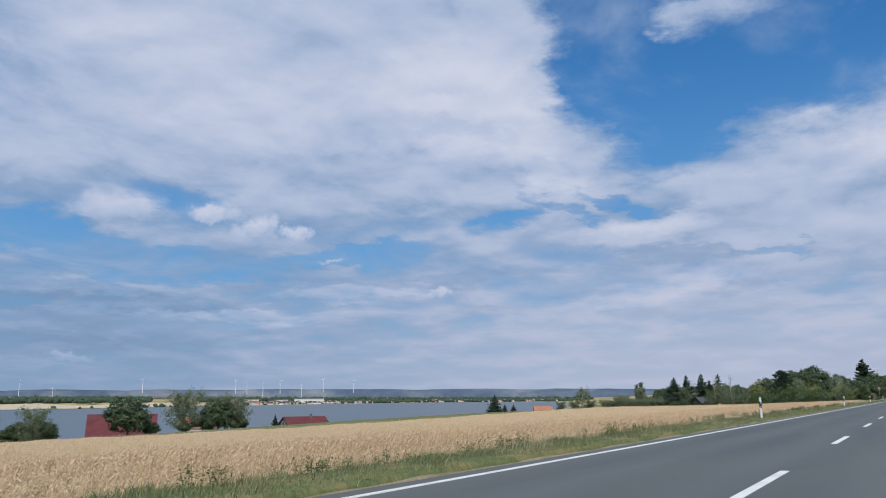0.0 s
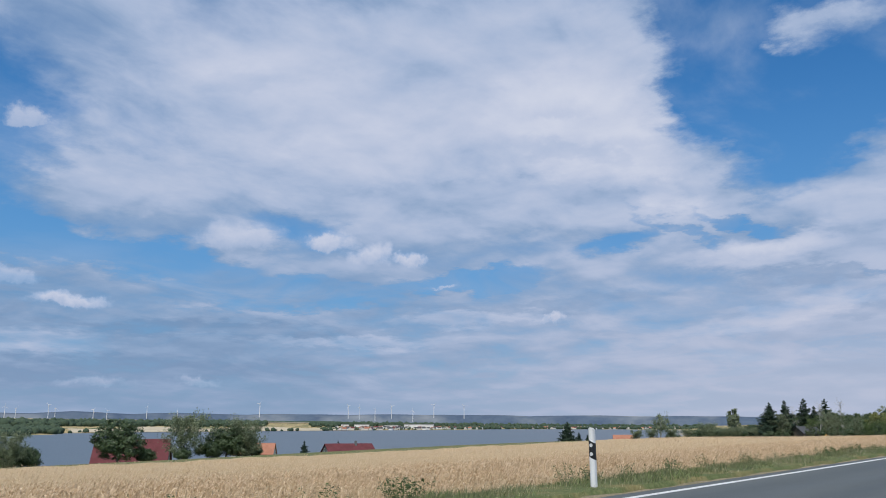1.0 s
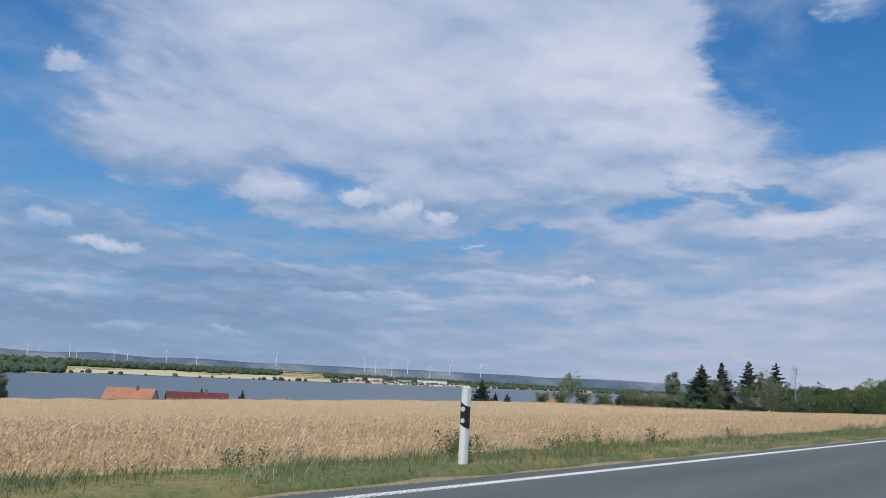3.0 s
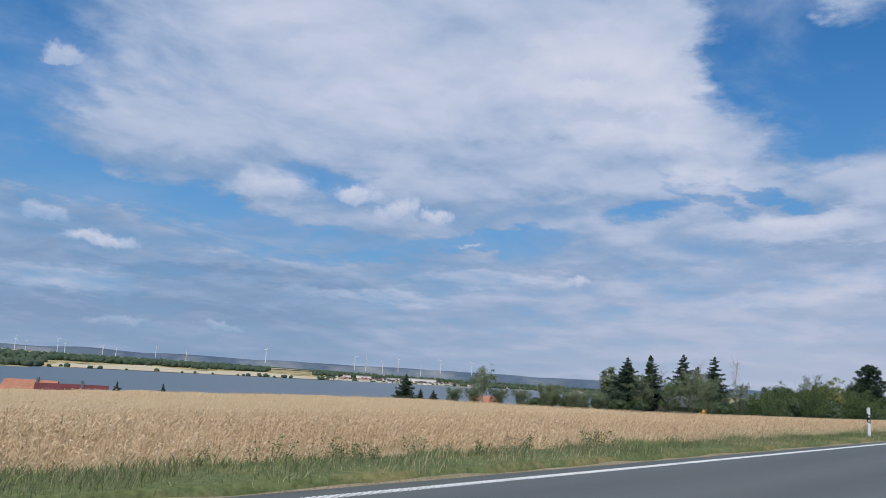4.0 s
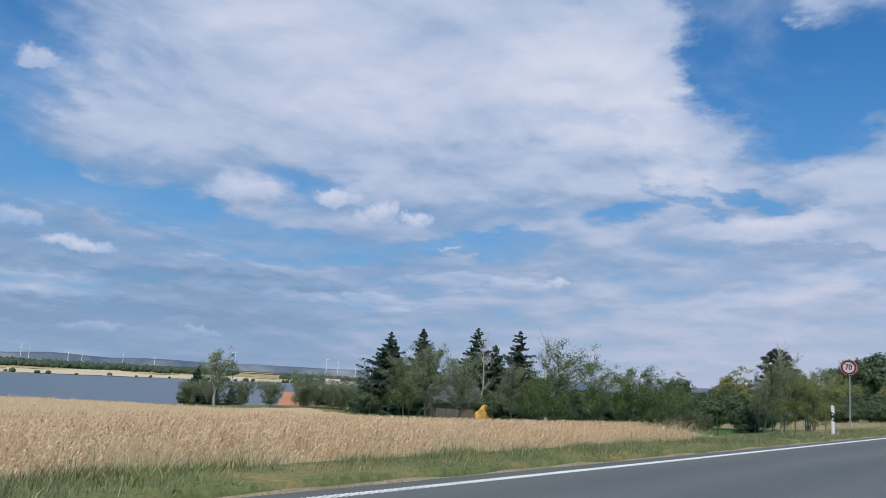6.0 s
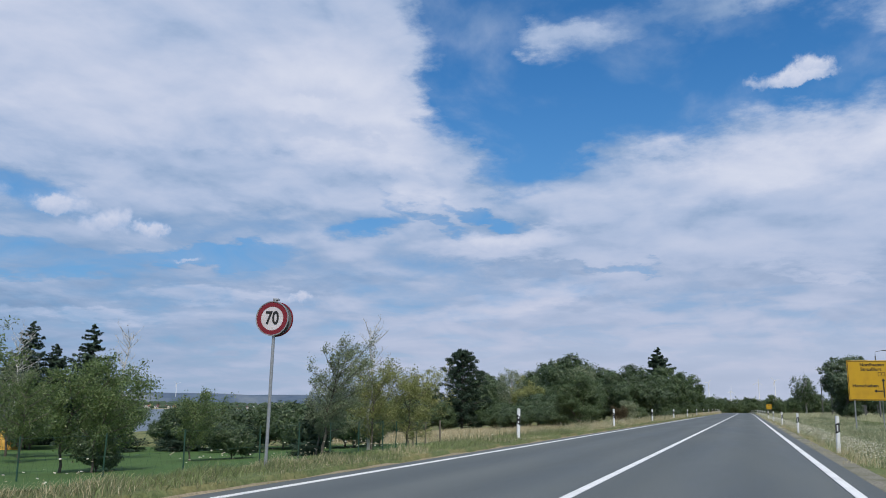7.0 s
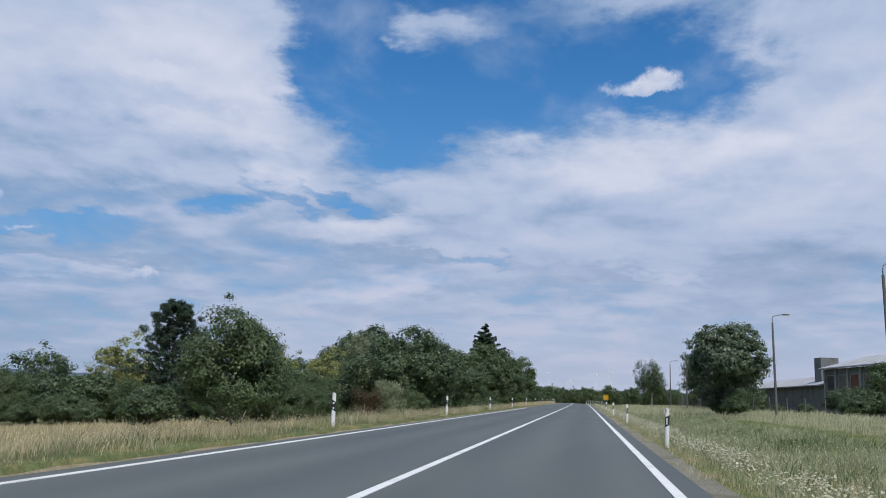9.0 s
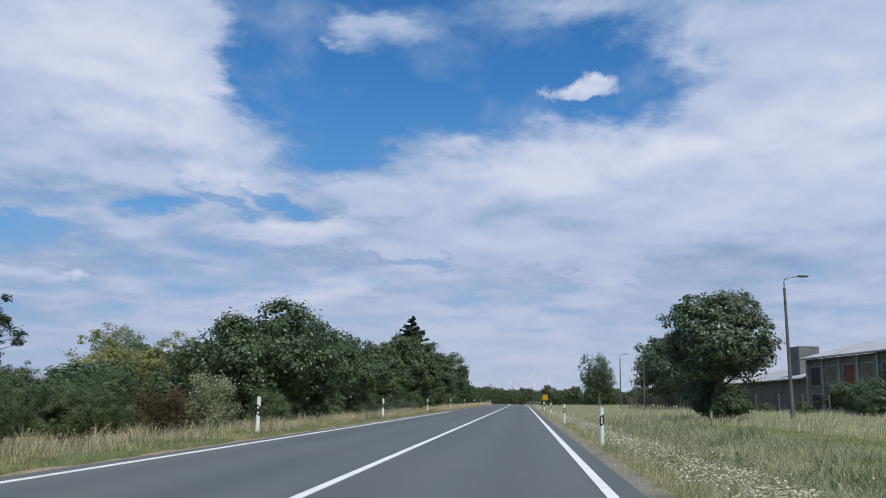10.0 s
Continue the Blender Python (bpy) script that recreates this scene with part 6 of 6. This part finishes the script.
for k in range(9):
    y0 = -5.2 - k * 5.3
    for z0, z1, kind in ((4.2, 7.2, "rust" if k in (7, 5, 2) else "wood" if k % 2 else "glass"), (0.6, 3.2, "glass")):
        win = part("window", bmesh_turn(frame_bm(y0, y0 + 3.6, z0, z1, 0.14, -0.42, -0.27)), MAT["concrete"], works)
        part("pane", box(bmesh.new(), 0.33, 0.37, y0 + 0.12, y0 + 3.48, z0 + 0.12, z1 - 0.12), MAT[kind], win)
    part("pilaster", box(bmesh.new(), 0.1, 0.39, y0 + 4.2, y0 + 4.7, -2, 8.2, 0.02), MAT["concrete"], works)
part("tower", box(bmesh.new(), 3.2, 6.6, 9.0, 12.6, -2, 11.1, 0.03), MAT["plaster_grey"], works, "dark square roof tower")
bm = bmesh.new()
slab(bm, [(0.6, 0, 5.5), (10.0, 108, 5.5), (26.0, 108, 5.5), (16.6, 0, 5.5)], 7.5)
part("wing_wall", bm, MAT["plaster_grey"], works)
part("wing_roof", slab(bmesh.new(), [(9.2, 109, 5.6), (-0.2, 0, 5.6), (8.6, 0, 8.3), (18.0, 109, 8.1)], 0.2), MAT["sheet_roof"], works, "pale sagging sheet roof")
part("wing_roof", slab(bmesh.new(), [(18.02, 109, 8.1), (8.62, 0, 8.3), (17.4, 0, 5.6), (26.8, 109, 5.6)], 0.2), MAT["sheet_roof"], works, "pale sagging sheet roof")


# ---- far shore: village, halls, woods, turbines ----
def polar(az, r):
    return -math.sin(radians(az)) * r, 49 + math.cos(radians(az)) * r


fr = np.random.default_rng(40)
kinds = [house("village_house", "small distant house with " + t, 9, 12, 5.0, 8.8, MAT[w_], MAT[r_], 0.3, False, False) for t, w_, r_ in
         (("a red roof", "plaster", "red_roof"), ("an orange roof", "plaster", "orange_roof"), ("white walls", "hall", "slate_roof"), ("a grey roof", "plaster", "slate_roof"))]
spot = []
for k in range(170):
    az = fr.uniform(35.0, 45.5) if k < 110 else fr.uniform(22, 35)
    spot.append((az, float(shore_r(az)) + 30 + 330 * fr.uniform(0, 1) ** 1.4))
for k, (az, r) in enumerate(spot):
    x, y = polar(az, r)
    z = max(float(land(x, y)), LAKE_Z + 0.2)
    m = pose(x, y, z, 0, 0, fr.uniform(0, 180)) @ Matrix.Diagonal((0.95, 0.95, 0.95, 1))
    if k < 4:
        kinds[k].matrix_basis = m
    else:
        copy_thing(kinds[k % 4], m).matrix_basis = m
for az, w, d, h in ((41.6, 46, 30, 8), (39.7, 100, 40, 13), (43.6, 50, 20, 8), (44.6, 40, 20, 7)):
    x, y = polar(az, 2850)
    hall = empty("industrial_hall", pose(x, y, float(land(x, y)), 0, 0, az), "long white industrial hall on the far shore", "hall")
    part("wall", box(bmesh.new(), -w / 2, w / 2, -d / 2, d / 2, -3, h), MAT["hall"], hall)
    part("roof", box(bmesh.new(), -w / 2 - 1, w / 2 + 1, -d / 2 - 1, d / 2 + 1, h + 0.01, h + 1.2), MAT["sheet_roof"], hall)


def far_patch(name, label, a0, a1, r0, r1, mat, up):
    aa, rr = np.radians(np.linspace(a0, a1, 40)), np.linspace(0, 1, 10)
    A, Q = np.meshgrid(aa, rr)
    S = shore_r(np.degrees(A))
    Rr = S + r0 + (r1 - r0) * Q * (0.75 + 0.25 * np.sin(np.degrees(A) * 0.9))
    X, Y = -np.sin(A) * Rr, 49 + np.cos(A) * Rr
    v = np.stack([X, Y, np.maximum(land(X, Y), LAKE_Z) + up], -1).reshape(-1, 3)
    i = (np.arange(9)[:, None] * 40 + np.arange(39)[None, :]).ravel()
    tagged(new(name, mesh_np(name, v, np.stack([i, i + 1, i + 41, i + 40], 1), mat, True)), label, "field", kind="structure")


far_patch("far_field", "pale stubble field on the far shore", 44.5, 62.5, 12, 620, MAT["stubble"], 0.8)
far_patch("far_field", "pale stubble field above the far wood", 47, 60, 1500, 1900, MAT["stubble"], 3.0)
far_patch("far_field", "pale stubble field beyond the village", 22, 31, 250, 600, MAT["stubble"], 4.0)


def woodland(label, a0, a1, r0, r1, count, size, seed):
    """A far wood: many small uneven clumps standing together."""
    r = np.random.default_rng(seed)
    base = bmesh.new()
    bmesh.ops.create_icosphere(base, subdivisions=1, radius=1.0)
    bv = np.array([v.co[:] for v in base.verts])
    bf = np.array([[v.index for v in f.verts] for f in base.faces])
    base.free()
    pieces = []
    for _ in range(count):
        az = r.uniform(a0, a1)
        d = float(shore_r(az)) + r.uniform(r0, r1)
        x, y = polar(az, d)
        s = size * r.uniform(0.5, 1.2)
        z = max(float(land(x, y)), LAKE_Z)
        pieces.append((bv * (1 + r.normal(0, 0.16, (len(bv), 1))) * [s, s, s * 0.9] + [x, y, z + s * 0.5], bf))
    tagged(new("woodland", mesh_np("woodland", *joined(pieces), MAT["far_wood"], True)), label, "wood", kind="stuff")


woodland("dark woods and hedges round the far village", 20, 37.5, 20, 420, 900, 7, 1)
woodland("dark wood behind the village", 20, 47, 560, 1200, 900, 9, 6)
woodland("bushes along the far shore", 45, 63, 3, 40, 22, 6, 2)
woodland("wooded far shore beside the lake", 63, 95, -20, 420, 1500, 7, 3)
woodland("dark wood on the far slope", 50, 95, 640, 1400, 2200, 10, 4)
woodland("trees between the village houses", 34, 46.5, 40, 420, 280, 4.0, 5)


def turbine(seed):
    ob = empty("wind_turbine", pose(0, 0, 0), "white three-bladed wind turbine on the horizon", "wind turbine", "wind turbines on the horizon")
    part("tower", tube_bm(bmesh.new(), [(0, 0, -25), (0, 0, 50), (0, 0, 98)], [3.0, 2.4, 1.8], 12), MAT["turbine"], ob)
    part("nacelle", box(bmesh.new(), -2.2, 2.2, -5, 6, 98, 102.4, 0.8), MAT["turbine"], ob)
    hub = part("hub", tube_bm(bmesh.new(), [(0, -8, 100), (0, -6.5, 100), (0, -5.01, 100)], [0.6, 1.8, 2.0], 12), MAT["turbine"], ob)
    for k in range(3):
        a = radians(seed + 120 * k)
        bm = bmesh.new()
        rows = []
        for f, c, t in ((0.03, 1.2, 1.0), (0.12, 2.3, 0.7), (0.35, 1.8, 0.4), (0.7, 1.1, 0.22), (1.0, 0.35, 0.08)):
            d = 36 * f
            ux, uz = math.sin(a), math.cos(a)
            rows.append([bm.verts.new((ux * d + uz * sx, -6.8 + sy, 100 + uz * d - ux * sx)) for sx, sy in ((-c * 0.4, 0), (0.1, -t), (c, 0), (0.1, t))])
        for p, q in zip(rows, rows[1:]):
            for i in range(4):
                bm.faces.new((p[i], p[(i + 1) % 4], q[(i + 1) % 4], q[i]))
        bm.faces.new(rows[-1])
        part("blade", bm, MAT["turbine"], hub)
    return ob


turbines = [turbine(s) for s in (5, 40, 75)]
for k, (az, el, r) in enumerate(((57.5, 1.13, 4150), (50.4, 1.4, 3600), (44.45, 1.3, 3700), (43.7, 1.23, 3750), (42.6, 1.08, 4000), (41.5, 1.3, 3700), (40.0, 1.0, 4100), (38.6, 1.4, 3600), (36.5, 1.32, 3800),
                                 (65.7, 1.06, 4100), (65.1, 0.95, 4150), (63.3, 1.18, 4000), (62.9, 0.98, 4150), (60.7, 0.92, 4150), (59.9, 0.86, 4150), (55.6, 0.82, 4200), (67.3, 0.9, 4150), (68.2, 0.95, 4150),
                                 (-0.76, 1.75, 3700), (2.2, 1.7, 3900), (-1.7, 1.85, 3700), (0.9, 1.2, 4000))):
    x, y = polar(az, r)
    s = 0.44 if abs(az) > 5 else 0.62
    hub_z = 1.1 + r * math.tan(radians(el)) - 6
    m = pose(x, y, hub_z - 100 * s, 0, 0, az + fr.uniform(-40, 40)) @ Matrix.Diagonal((s, s, s, 1))
    if k < 3:
        turbines[k].matrix_basis = m
    else:
        copy_thing(turbines[k % 3], m).matrix_basis = m
